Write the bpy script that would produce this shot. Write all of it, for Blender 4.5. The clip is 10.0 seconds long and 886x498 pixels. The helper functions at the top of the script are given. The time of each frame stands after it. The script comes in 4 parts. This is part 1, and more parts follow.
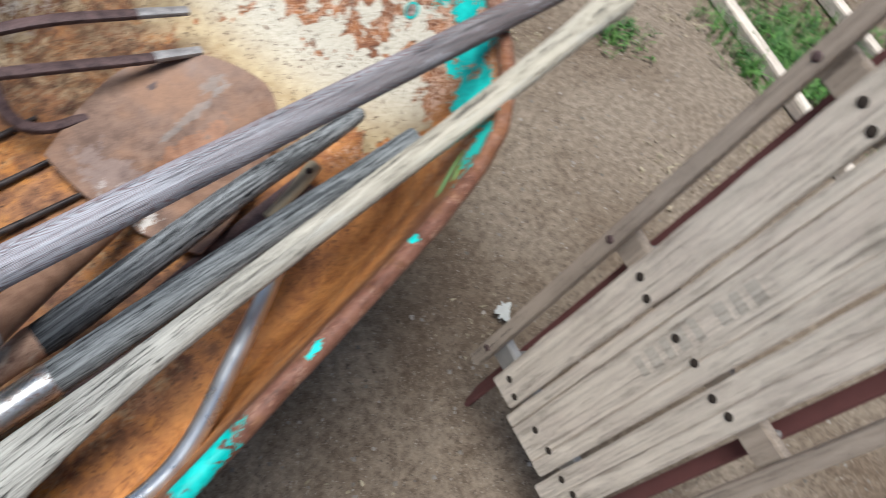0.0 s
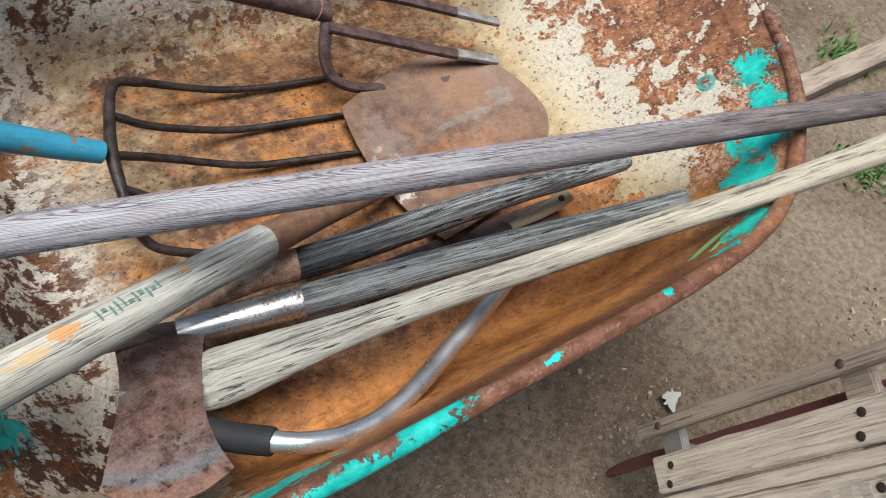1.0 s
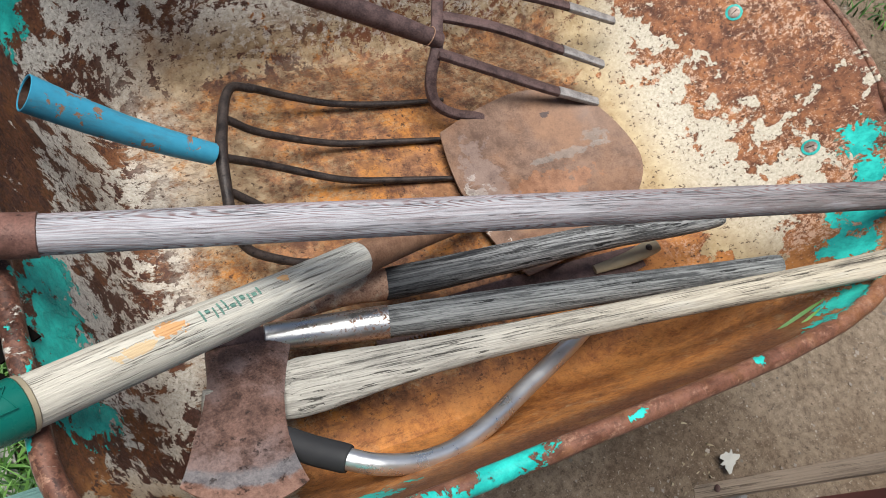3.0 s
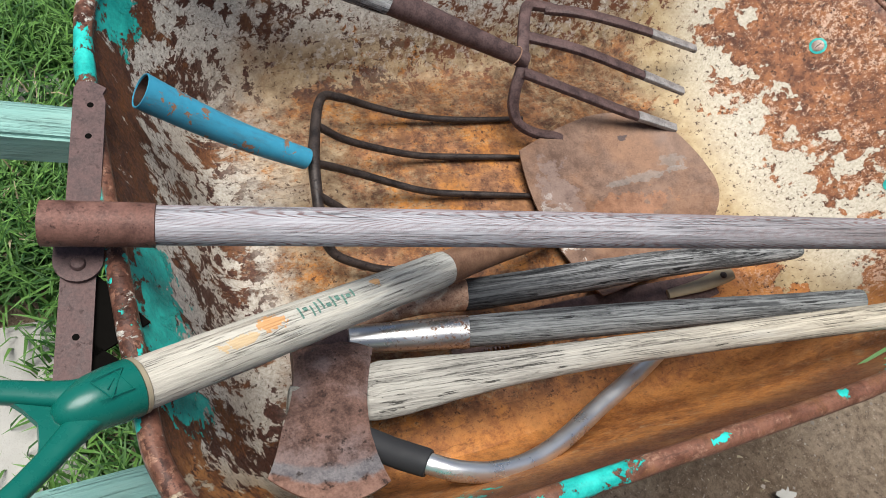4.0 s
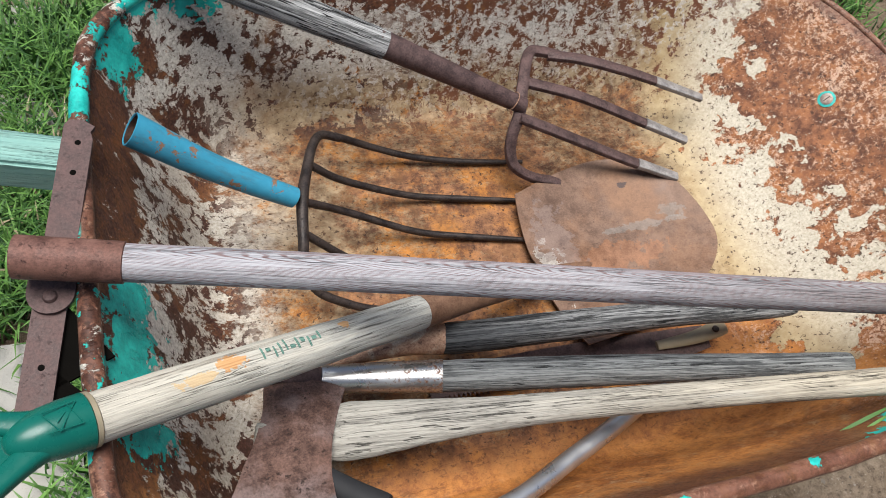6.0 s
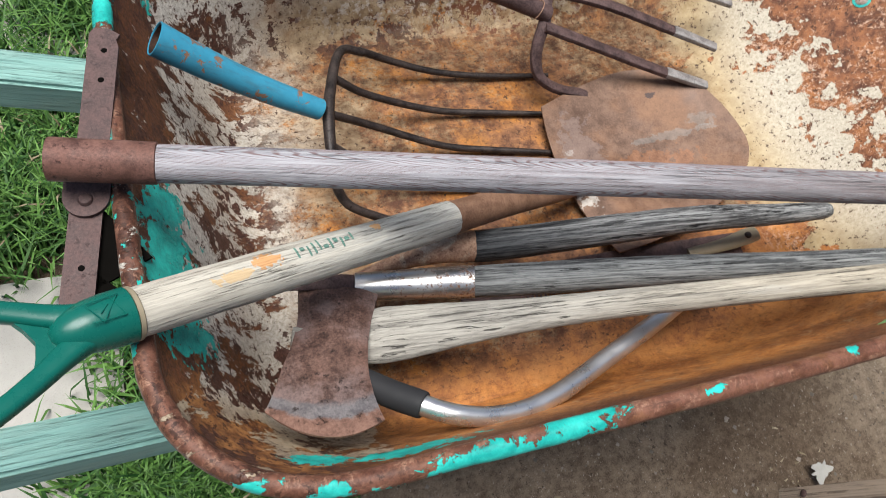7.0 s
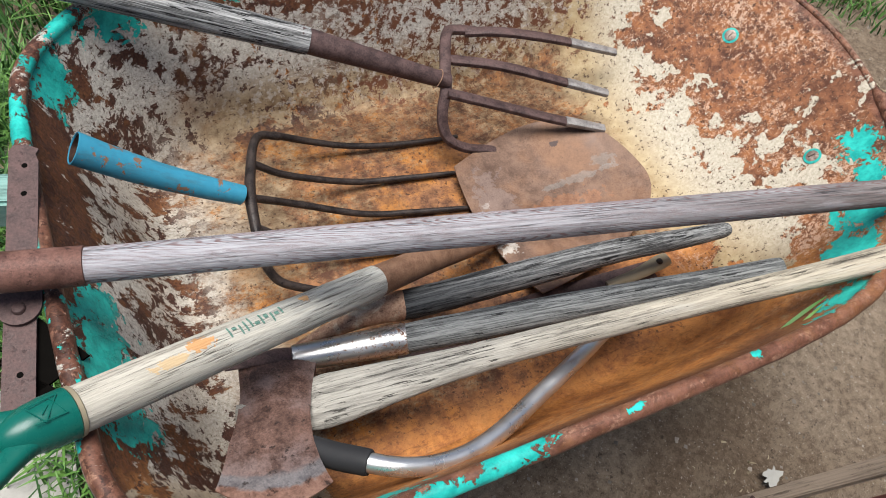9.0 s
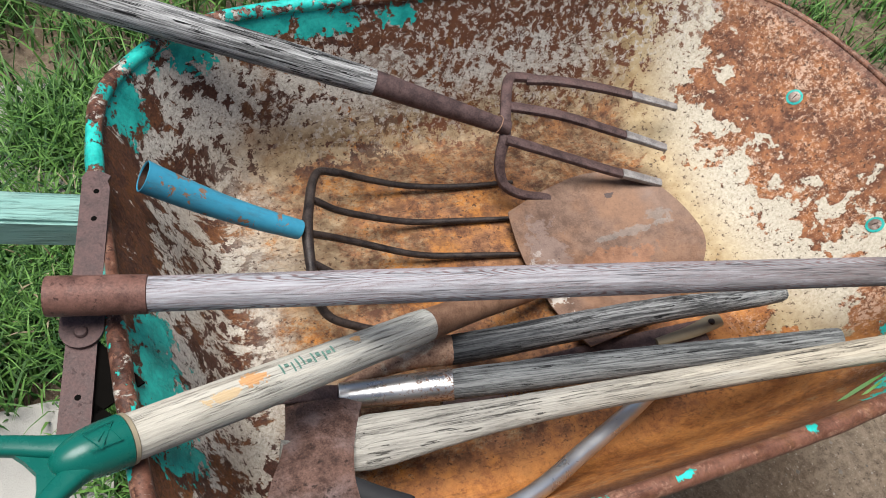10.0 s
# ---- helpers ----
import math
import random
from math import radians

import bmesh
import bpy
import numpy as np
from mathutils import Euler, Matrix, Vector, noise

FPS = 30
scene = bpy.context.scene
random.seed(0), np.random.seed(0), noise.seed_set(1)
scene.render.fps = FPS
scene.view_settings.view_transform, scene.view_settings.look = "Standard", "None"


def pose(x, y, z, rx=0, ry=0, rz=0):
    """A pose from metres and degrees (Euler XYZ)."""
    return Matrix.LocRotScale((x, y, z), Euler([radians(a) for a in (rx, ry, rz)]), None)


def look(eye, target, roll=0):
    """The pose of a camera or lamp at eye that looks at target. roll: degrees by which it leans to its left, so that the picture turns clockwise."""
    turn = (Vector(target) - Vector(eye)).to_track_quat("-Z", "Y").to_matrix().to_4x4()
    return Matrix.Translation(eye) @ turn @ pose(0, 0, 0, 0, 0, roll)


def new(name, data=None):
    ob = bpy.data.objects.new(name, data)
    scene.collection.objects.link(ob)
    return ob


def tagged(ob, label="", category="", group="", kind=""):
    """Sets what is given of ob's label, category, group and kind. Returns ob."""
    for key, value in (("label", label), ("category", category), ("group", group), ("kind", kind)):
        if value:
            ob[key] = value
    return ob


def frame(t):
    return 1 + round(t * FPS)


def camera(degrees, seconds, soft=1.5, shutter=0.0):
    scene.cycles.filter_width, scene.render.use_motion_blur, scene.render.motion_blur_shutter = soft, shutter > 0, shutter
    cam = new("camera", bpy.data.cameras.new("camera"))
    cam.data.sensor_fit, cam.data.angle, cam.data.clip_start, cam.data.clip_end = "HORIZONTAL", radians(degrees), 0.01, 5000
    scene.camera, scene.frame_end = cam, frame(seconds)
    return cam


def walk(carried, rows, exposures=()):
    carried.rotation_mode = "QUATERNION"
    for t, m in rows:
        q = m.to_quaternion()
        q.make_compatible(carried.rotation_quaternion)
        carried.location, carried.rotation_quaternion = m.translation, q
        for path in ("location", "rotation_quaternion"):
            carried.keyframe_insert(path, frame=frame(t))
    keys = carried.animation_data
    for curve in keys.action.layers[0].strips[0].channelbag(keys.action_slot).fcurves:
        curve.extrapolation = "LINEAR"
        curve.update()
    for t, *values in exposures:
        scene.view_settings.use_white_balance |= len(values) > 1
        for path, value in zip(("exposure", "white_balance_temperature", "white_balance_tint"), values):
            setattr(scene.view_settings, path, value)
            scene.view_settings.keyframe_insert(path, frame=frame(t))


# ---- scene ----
cam = camera(59.57, 10.0, soft=0.6, shutter=0.28)
PATH = [
    (0.0, -0.0642, -0.3390, 1.2439, 32.12, -11.94, -54.89),
    (0.2, -0.1260, -0.3190, 1.2270, 32.82, -12.47, -48.20),
    (0.5, -0.1535, -0.2982, 1.2278, 31.61, -12.83, -40.25),
    (1.0, -0.1726, -0.2904, 1.2232, 30.98, -13.63, -32.41),
    (1.5, -0.1880, -0.2754, 1.2196, 30.23, -13.24, -28.95),
    (2.0, -0.1966, -0.2712, 1.2219, 30.31, -13.74, -26.62),
    (3.3, -0.2135, -0.2583, 1.2245, 30.36, -13.88, -22.92),
    (3.5, -0.2274, -0.2606, 1.2192, 30.40, -13.80, -21.55),
    (4.0, -0.2548, -0.2546, 1.2210, 30.81, -13.25, -20.01),
    (4.5, -0.2521, -0.2490, 1.2215, 31.48, -13.09, -20.86),
    (5.0, -0.2309, -0.2583, 1.2310, 32.30, -13.75, -20.77),
    (5.2, -0.2220, -0.2606, 1.2404, 32.87, -13.66, -20.47),
    (6.3, -0.1871, -0.2624, 1.2519, 31.65, -11.28, -15.33),
    (6.5, -0.2001, -0.2727, 1.2412, 31.75, -11.21, -15.51),
    (7.0, -0.2057, -0.3006, 1.2239, 28.51, -9.53, -16.67),
    (7.5, -0.2165, -0.3028, 1.2264, 27.92, -9.52, -18.81),
    (8.0, -0.1995, -0.3063, 1.2449, 30.69, -9.50, -22.27),
    (8.5, -0.1883, -0.3280, 1.2581, 33.18, -8.71, -25.18),
    (9.0, -0.1922, -0.3338, 1.2662, 34.38, -8.61, -24.86),
    (9.5, -0.2039, -0.3290, 1.2733, 35.24, -9.02, -21.55),
    (10.0, -0.2056, -0.3152, 1.2740, 36.03, -8.51, -20.20),
]
walk(cam, [(t, pose(*row)) for t, *row in PATH], [(0.0, 0.74, 5750, 5), (0.5, 0.66, 5950, 5), (1.0, 0.66, 6100, 5), (2.0, 0.69, 6200, 6), (3.5, 0.71, 6250, 7), (10.0, 0.71, 6250, 8)])

# ---- sky and light: bright shade under a thin overcast ----
world = bpy.data.worlds.new("sky")
scene.world = world
world.use_nodes = True
wn = world.node_tree.nodes
sky = wn.new("ShaderNodeTexSky")
sky.sky_type, sky.sun_disc = "NISHITA", False
sky.sun_elevation, sky.sun_rotation = radians(81), radians(-72)
sky.air_density, sky.dust_density = 1.0, 3.0
world.node_tree.links.new(sky.outputs[0], wn["Background"].inputs[0])
wn["Background"].inputs[1].default_value = 0.054
sun = new("sun", bpy.data.lights.new("sun", "SUN"))
sun.data.energy, sun.data.angle, sun.data.color = 3.45, radians(36), (1.0, 0.95, 0.89)
sun.matrix_world = look((-0.45, 0.15, 3.2), (0, 0, 0))


# ---- material helpers ----
class Graph:
    """A small wrapper round one material's nodes."""

    def __init__(self, name, rough=0.8, metal=0.0):
        self.mat = bpy.data.materials.new(name)
        self.mat.use_nodes = True
        self.tree = self.mat.node_tree
        self.bsdf = self.tree.nodes["Principled BSDF"]
        self.bsdf.inputs["Roughness"].default_value = rough
        self.bsdf.inputs["Metallic"].default_value = metal
        self.bsdf.inputs["Specular IOR Level"].default_value = 0.2 if rough >= 0.8 else 0.35
        self.co = self.tree.nodes.new("ShaderNodeTexCoord").outputs["Object"]

    def put(self, socket, value):
        if isinstance(value, bpy.types.NodeSocket):
            self.tree.links.new(value, socket)
        elif isinstance(value, tuple) and len(value) == 3 and socket.type == "RGBA":
            socket.default_value = (*value, 1)
        else:
            socket.default_value = value

    def math(self, op, a, b=0.0, clamp=False):
        n = self.tree.nodes.new("ShaderNodeMath")
        n.operation, n.use_clamp = op, clamp
        self.put(n.inputs[0], a), self.put(n.inputs[1], b)
        return n.outputs[0]

    def stretch(self, scale, shift=(0, 0, 0)):
        n = self.tree.nodes.new("ShaderNodeMapping")
        self.put(n.inputs[0], self.co)
        n.inputs["Location"].default_value = shift
        n.inputs["Scale"].default_value = scale
        return n.outputs[0]

    def noise(self, scale, detail=5.0, rough=0.6, co=None, warp=0.0):
        n = self.tree.nodes.new("ShaderNodeTexNoise")
        self.put(n.inputs["Vector"], co or self.co)
        n.inputs["Scale"].default_value, n.inputs["Detail"].default_value = scale, detail
        n.inputs["Roughness"].default_value, n.inputs["Distortion"].default_value = rough, warp
        return n.outputs[0]

    def step(self, value, lo, hi, a=0.0, b=1.0):
        n = self.tree.nodes.new("ShaderNodeMapRange")
        n.interpolation_type = "SMOOTHSTEP"
        self.put(n.inputs[0], value)
        for k, v in enumerate((lo, hi, a, b)):
            n.inputs[k + 1].default_value = v
        return n.outputs[0]

    def mix(self, fac, a, b):
        n = self.tree.nodes.new("ShaderNodeMix")
        n.data_type = "RGBA"
        self.put(n.inputs[0], fac), self.put(n.inputs[6], a), self.put(n.inputs[7], b)
        return n.outputs[2]

    def axes(self):
        n = self.tree.nodes.new("ShaderNodeSeparateXYZ")
        self.put(n.inputs[0], self.co)
        return n.outputs

    def blob(self, centre, size, ragged, amount=0.8):
        """1 inside a ragged-edged ellipsoid, 0 outside."""
        shift = tuple(-c / s for c, s in zip(centre, size))
        n = self.tree.nodes.new("ShaderNodeVectorMath")
        n.operation = "LENGTH"
        self.put(n.inputs[0], self.stretch(tuple(1 / s for s in size), shift))
        return self.step(self.math("ADD", n.outputs["Value"], self.math("MULTIPLY", self.math("SUBTRACT", ragged, 0.5), amount * 4)), 0.97, 1.03, 1.0, 0.0)

    def done(self, colour, rough=None, height=None, depth=0.001, strength=0.6, metal=None):
        self.put(self.bsdf.inputs["Base Color"], colour)
        if rough is not None:
            self.put(self.bsdf.inputs["Roughness"], rough)
        if metal is not None:
            self.put(self.bsdf.inputs["Metallic"], metal)
        if height is not None:
            n = self.tree.nodes.new("ShaderNodeBump")
            n.inputs["Strength"].default_value, n.inputs["Distance"].default_value = strength, depth
            self.put(n.inputs["Height"], height)
            self.put(self.bsdf.inputs["Normal"], n.outputs[0])
        return self.mat


def tray_metal():
    g = Graph("rusted_painted_steel", 0.6)
    g.bsdf.inputs["Specular IOR Level"].default_value = 0.22
    x, y, z = g.axes()
    fine, mid, wide = g.noise(260, 6, 0.75), g.noise(48, 8, 0.72), g.noise(9, 4, 0.6)
    high = g.step(z, 0.44, 0.64)
    t_fine = g.step(fine, 0.3, 0.7)
    front = g.step(g.math("ADD", x, g.math("MULTIPLY", g.math("SUBTRACT", wide, 0.5), 0.12)), 0.450, 0.525)
    rear = g.step(x, -0.10, -0.17)
    far = g.step(y, 0.375, 0.43)
    near = g.math("MULTIPLY", g.step(y, -0.05, -0.11), g.step(x, -0.11, -0.02))
    ragx = g.math("ADD", x, g.math("MULTIPLY", g.math("SUBTRACT", g.noise(30, 6, 0.65), 0.5), 0.12))
    bare = g.math("MULTIPLY", g.step(y, 0.050, 0.020), g.step(ragx, 0.515, 0.490))
    bare_front = g.math("MULTIPLY", g.step(y, -0.025, -0.050), g.step(ragx, 0.530, 0.550))
    corner = g.math("MULTIPLY", g.step(y, -0.05, -0.10), g.step(x, -0.02, -0.11))
    wall = g.math("MAXIMUM", g.math("MAXIMUM", rear, far), corner)
    # rust, from dark brown scale to fresh orange
    orange = g.mix(g.step(mid, 0.32, 0.68), (0.12, 0.040, 0.012), (0.44, 0.18, 0.040))
    brown = g.mix(g.step(fine, 0.3, 0.7), (0.030, 0.014, 0.010), (0.155, 0.062, 0.034))
    ruddy = g.mix(g.step(mid, 0.35, 0.65), (0.080, 0.033, 0.018), (0.30, 0.145, 0.072))
    fresh = g.step(g.math("ADD", wide, g.math("MULTIPLY", mid, 0.5)), 0.66, 0.90)
    rust = g.mix(fresh, ruddy, orange)
    rust = g.mix(g.math("MULTIPLY", front, 0.7), rust, g.mix(g.step(mid, 0.35, 0.65), (0.085, 0.030, 0.016), (0.31, 0.125, 0.060)))
    # darker brown between x 0.2 and 0.47, towards larger y
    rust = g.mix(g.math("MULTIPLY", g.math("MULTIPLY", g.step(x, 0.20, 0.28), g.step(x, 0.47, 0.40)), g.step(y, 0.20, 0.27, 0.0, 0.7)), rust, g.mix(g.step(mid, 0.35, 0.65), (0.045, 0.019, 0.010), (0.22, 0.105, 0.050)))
    rust = g.mix(g.math("MAXIMUM", near, g.math("MULTIPLY", bare, g.step(x, 0.30, 0.40, 0.0, 0.8))), rust, g.mix(g.step(g.noise(20, 10, 0.80), 0.36, 0.62), (0.22, 0.078, 0.024), (0.58, 0.245, 0.066)))
    # crusty scale and pale remnants on the near wall
    scale = g.step(g.math("ADD", g.math("MULTIPLY", g.noise(55, 10, 0.82), 0.7), g.math("MULTIPLY", wide, 0.3)), 0.44, 0.60, 0.0, 0.75)
    rust = g.mix(g.math("MULTIPLY", near, scale), rust, g.mix(t_fine, (0.105, 0.038, 0.016), (0.30, 0.125, 0.045)))
    remnant = g.math("MULTIPLY", g.step(g.noise(40, 9, 0.78, co=g.stretch((1.2, 1.1, 1.0), (3, 1, 0))), 0.53, 0.63, 0.0, 0.65), g.step(y, -0.115, -0.155, 0.25, 1.0))
    rust = g.mix(g.math("MULTIPLY", near, remnant), rust, g.mix(t_fine, (0.30, 0.17, 0.085), (0.52, 0.36, 0.20)))
    rim_band = g.math("MULTIPLY", g.step(high, 0.56, 0.88), g.step(x, 0.36, 0.5, 1.0, 0.25))
    rust = g.mix(g.math("MAXIMUM", g.math("MULTIPLY", rim_band, 0.85), g.math("MULTIPLY", rear, 0.8)), rust, brown)
    crust = g.math("MULTIPLY", front, g.step(g.math("ADD", g.math("MULTIPLY", g.noise(170, 8, 0.85), 0.7), g.math("MULTIPLY", wide, 0.3)), 0.525, 0.560))
    rust = g.mix(g.math("MULTIPLY", crust, 0.75), rust, (0.62, 0.42, 0.30))
    flecks = g.math("MULTIPLY", g.step(z, 0.625, 0.636), g.step(g.noise(70, 7, 0.75), 0.52, 0.60, 0.0, 0.75))
    rust = g.mix(g.step(z, 0.626, 0.634, 0.0, 0.7), rust, g.mix(g.step(mid, 0.35, 0.65), (0.066, 0.026, 0.018), (0.215, 0.100, 0.070)))
    rust = g.mix(flecks, rust, g.mix(t_fine, (0.10, 0.040, 0.026), (0.40, 0.23, 0.155)))
    rust = g.mix(g.math("MULTIPLY", corner, g.step(z, 0.628, 0.612, 0.0, 0.75)), rust, g.mix(g.step(mid, 0.36, 0.64), (0.095, 0.034, 0.014), (0.40, 0.18, 0.060)))
    dark = g.math("MULTIPLY", g.step(g.noise(95, 8, 0.78), 0.54, 0.63, 0.0, 0.6), g.step(near, 0.0, 1.0, 1.0, 0.45))
    rust = g.mix(dark, rust, (0.038, 0.017, 0.011))
    # paint: tan on the floor, cream to the front, chalky grey on the walls
    tan = g.mix(g.step(mid, 0.3, 0.7), (0.17, 0.108, 0.058), (0.42, 0.325, 0.205))
    cream = g.mix(g.step(mid, 0.3, 0.7), (0.30, 0.205, 0.095), (0.46, 0.36, 0.205))
    chalk = g.mix(g.step(fine, 0.3, 0.7), (0.32, 0.295, 0.255), (0.66, 0.625, 0.56))
    bone = g.mix(g.step(fine, 0.3, 0.7), (0.38, 0.335, 0.255), (0.62, 0.56, 0.455))
    paint = g.mix(front, tan, g.mix(g.step(x, 0.50, 0.58), cream, bone))
    paint = g.mix(g.math("MULTIPLY", g.step(g.math("ADD", x, g.math("MULTIPLY", g.math("SUBTRACT", wide, 0.5), 0.15)), -0.05, -0.14), 0.75), paint, chalk)
    paint = g.mix(g.math("MULTIPLY", g.math("MULTIPLY", wall, g.step(high, 0.02, 0.35)), g.step(x, 0.5, 0.35)), paint, g.mix(g.math("MULTIPLY", corner, 0.8), chalk, tan))
    # how much paint is left, zone by zone
    keep = g.math("ADD", 0.472, g.step(x, -0.15, 0.06, 0.088, -0.004))
    for zone, amount in ((rear, -0.030), (far, 0.085), (front, 0.15), (near, -0.40), (corner, 0.0)):
        keep = g.math("ADD", keep, g.math("MULTIPLY", zone, amount))
    keep = g.math("SUBTRACT", keep, g.math("MULTIPLY", bare, g.step(x, 0.36, 0.44, 0.0, 0.35)))
    keep = g.math("SUBTRACT", keep, g.math("MULTIPLY", bare_front, 0.22))
    keep = g.math("ADD", keep, g.step(x, 0.52, 0.67, 0.0, -0.24))
    keep = g.math("ADD", keep, g.math("MULTIPLY", rim_band, g.step(x, -0.10, -0.20, -0.145, -0.095)))
    keep = g.math("ADD", keep, g.math("MULTIPLY", front, g.step(y, 0.24, 0.02, 0.0, 0.085)))
    middle = g.math("MULTIPLY", g.step(x, 0.02, 0.2), g.step(x, 0.46, 0.36))
    keep = g.math("ADD", keep, g.math("MULTIPLY", middle, g.step(y, 0.38, 0.22, 0.0, -0.055)))
    flake = g.noise(17, 10, 0.72, warp=0.5)
    scuff = g.noise(1.0, 9, 0.75, co=g.stretch((75, 130, 90)), warp=0.3)
    drip = g.noise(1.0, 8, 0.72, co=g.stretch((26, 40, 13)), warp=0.4)
    floorwear = g.math("ADD", g.math("MULTIPLY", g.noise(11, 9, 0.78, warp=0.3), 0.55), g.math("MULTIPLY", scuff, 0.45))
    wallwear = g.math("ADD", g.math("MULTIPLY", flake, 0.4), g.math("MULTIPLY", drip, 0.6))
    islands = g.math("ADD", g.math("MULTIPLY", g.noise(24, 8, 0.6, warp=0.3), 0.75), g.math("MULTIPLY", g.noise(90, 4, 0.6), 0.25))
    wallwear = g.math("ADD", g.math("MULTIPLY", wallwear, g.math("SUBTRACT", 1.0, front)), g.math("MULTIPLY", islands, front))
    sel = g.math("MAXIMUM", wall, front)
    wear = g.math("ADD", g.math("MULTIPLY", floorwear, g.math("SUBTRACT", 1.0, sel)), g.math("MULTIPLY", wallwear, sel))
    left = g.math("SUBTRACT", keep, wear)
    thin = g.step(g.math("ADD", left, g.math("MULTIPLY", g.math("SUBTRACT", g.noise(300, 6, 0.8), 0.5), 0.30)), -0.075, 0.075, 0.0, 0.9)
    painted = g.math("ADD", g.math("MULTIPLY", g.step(left, -0.008, 0.012), sel), g.math("MULTIPLY", thin, g.math("SUBTRACT", 1.0, sel)))
    colour = g.mix(painted, rust, paint)
    # dark brown scabs where the chalky paint has burst
    scab_zone = g.math("MULTIPLY", g.step(x, 0.30, 0.02), g.math("MAXIMUM", g.step(x, -0.09, -0.16), g.step(y, 0.34, 0.42)))
    scab = g.step(g.math("ADD", g.math("MULTIPLY", g.noise(50, 7, 0.68, warp=0.3), 0.65), g.math("MULTIPLY", g.noise(12, 3, 0.5), 0.35)), 0.522, 0.532)
    colour = g.mix(g.math("MULTIPLY", scab, scab_zone), colour, g.mix(t_fine, (0.030, 0.014, 0.011), (0.105, 0.046, 0.031)))
    scratch = g.step(g.math("ABSOLUTE", g.math("SUBTRACT", g.noise(1.0, 3, 0.6, co=g.stretch((9, 60, 30), (2, 3, 0)), warp=0.4), 0.5)), 0.002, 0.009, 0.40, 0.0)
    colour = g.mix(g.math("MULTIPLY", scratch, g.math("SUBTRACT", 1.0, front)), colour, (0.055, 0.026, 0.014))
    speck = g.step(g.noise(150, 6, 0.7), 0.575, 0.625, 0.0, 0.9)
    colour = g.mix(g.math("MULTIPLY", speck, g.step(near, 0.0, 1.0, 1.0, 0.25)), colour, (0.050, 0.023, 0.014))
    stain = g.step(g.noise(20, 6, 0.7), 0.50, 0.72, 0.0, 0.55)
    colour = g.mix(g.math("MULTIPLY", stain, g.math("MULTIPLY", g.step(front, 0.0, 1.0, 1.0, 0.25), g.step(rear, 0.0, 1.0, 1.0, 0.15))), colour, g.mix(fine, (0.14, 0.065, 0.028), (0.33, 0.16, 0.06)))
    burst = g.math("MULTIPLY", g.math("MULTIPLY", g.step(x, 0.02, 0.16), g.step(x, 0.66, 0.56)), g.math("MULTIPLY", g.step(y, 0.335, 0.40), g.step(g.math("ADD", g.noise(58, 8, 0.72, warp=0.3), g.step(y, 0.37, 0.49, -0.055, 0.045)), 0.515, 0.545)))
    colour = g.mix(burst, colour, g.mix(mid, (0.050, 0.019, 0.012), (0.20, 0.082, 0.040)))
    specks = g.math("MULTIPLY", g.step(y, 0.40, 0.45), g.math("MULTIPLY", g.step(x, -0.12, 0.02), g.step(g.noise(105, 7, 0.72, warp=0.3), 0.535, 0.555)))
    colour = g.mix(g.math("MULTIPLY", specks, 0.9), colour, g.mix(t_fine, (0.34, 0.30, 0.26), (0.64, 0.60, 0.54)))
    # remains of the turquoise top coat
    ragged = g.math("ADD", g.math("MULTIPLY", g.noise(42, 9, 0.72, warp=0.6), 0.7), g.math("MULTIPLY", g.noise(120, 5, 0.65), 0.3))
    teal = None
    for centre, size in (
        ((-0.243, 0.098, 0.583), (0.016, 0.036, 0.040)), ((-0.244, 0.052, 0.588), (0.025, 0.042, 0.050)), ((-0.248, 0.004, 0.598), (0.024, 0.044, 0.050)), ((-0.240, -0.030, 0.580), (0.022, 0.022, 0.040)),
        ((-0.232, 0.380, 0.612), (0.024, 0.032, 0.036)), ((-0.270, 0.300, 0.642), (0.010, 0.040, 0.014)), ((-0.208, 0.430, 0.640), (0.030, 0.024, 0.022)), ((-0.152, 0.455, 0.616), (0.030, 0.016, 0.022)),
        ((-0.060, 0.484, 0.628), (0.055, 0.013, 0.020)), ((0.022, 0.486, 0.620), (0.040, 0.012, 0.020)), ((0.133, 0.486, 0.620), (0.024, 0.013, 0.018)), ((-0.060, 0.496, 0.645), (0.120, 0.010, 0.014)),
        ((-0.030, -0.203, 0.642), (0.066, 0.009, 0.012)), ((0.045, -0.194, 0.642), (0.036, 0.011, 0.014)), ((0.312, -0.195, 0.647), (0.006, 0.006, 0.006)), ((0.168, -0.198, 0.648), (0.009, 0.0035, 0.004)),
        ((-0.158, -0.198, 0.645), (0.015, 0.006, 0.007)), ((-0.216, -0.182, 0.640), (0.022, 0.007, 0.010)), ((-0.150, -0.155, 0.570), (0.040, 0.010, 0.022)), ((-0.085, -0.168, 0.575), (0.055, 0.011, 0.022)),
        ((0.672, 0.008, 0.612), (0.026, 0.022, 0.024)), ((0.648, -0.036, 0.610), (0.018, 0.020, 0.024)), ((0.604, -0.080, 0.602), (0.030, 0.034, 0.038)), ((0.562, -0.112, 0.600), (0.026, 0.022, 0.034)),
        ((0.424, -0.182, 0.630), (0.030, 0.008, 0.012)), ((0.480, -0.168, 0.618), (0.034, 0.014, 0.026)),
    ):
        b = g.blob(centre, size, ragged, 1.55)
        teal = b if teal is None else g.math("MAXIMUM", teal, b)
    lip = g.math("MULTIPLY", g.step(g.noise(38, 7, 0.65), 0.56, 0.575), g.step(z, 0.622, 0.630))
    outside = g.math("MAXIMUM", g.step(x, -0.272, -0.276), g.step(y, -0.2015, -0.204))
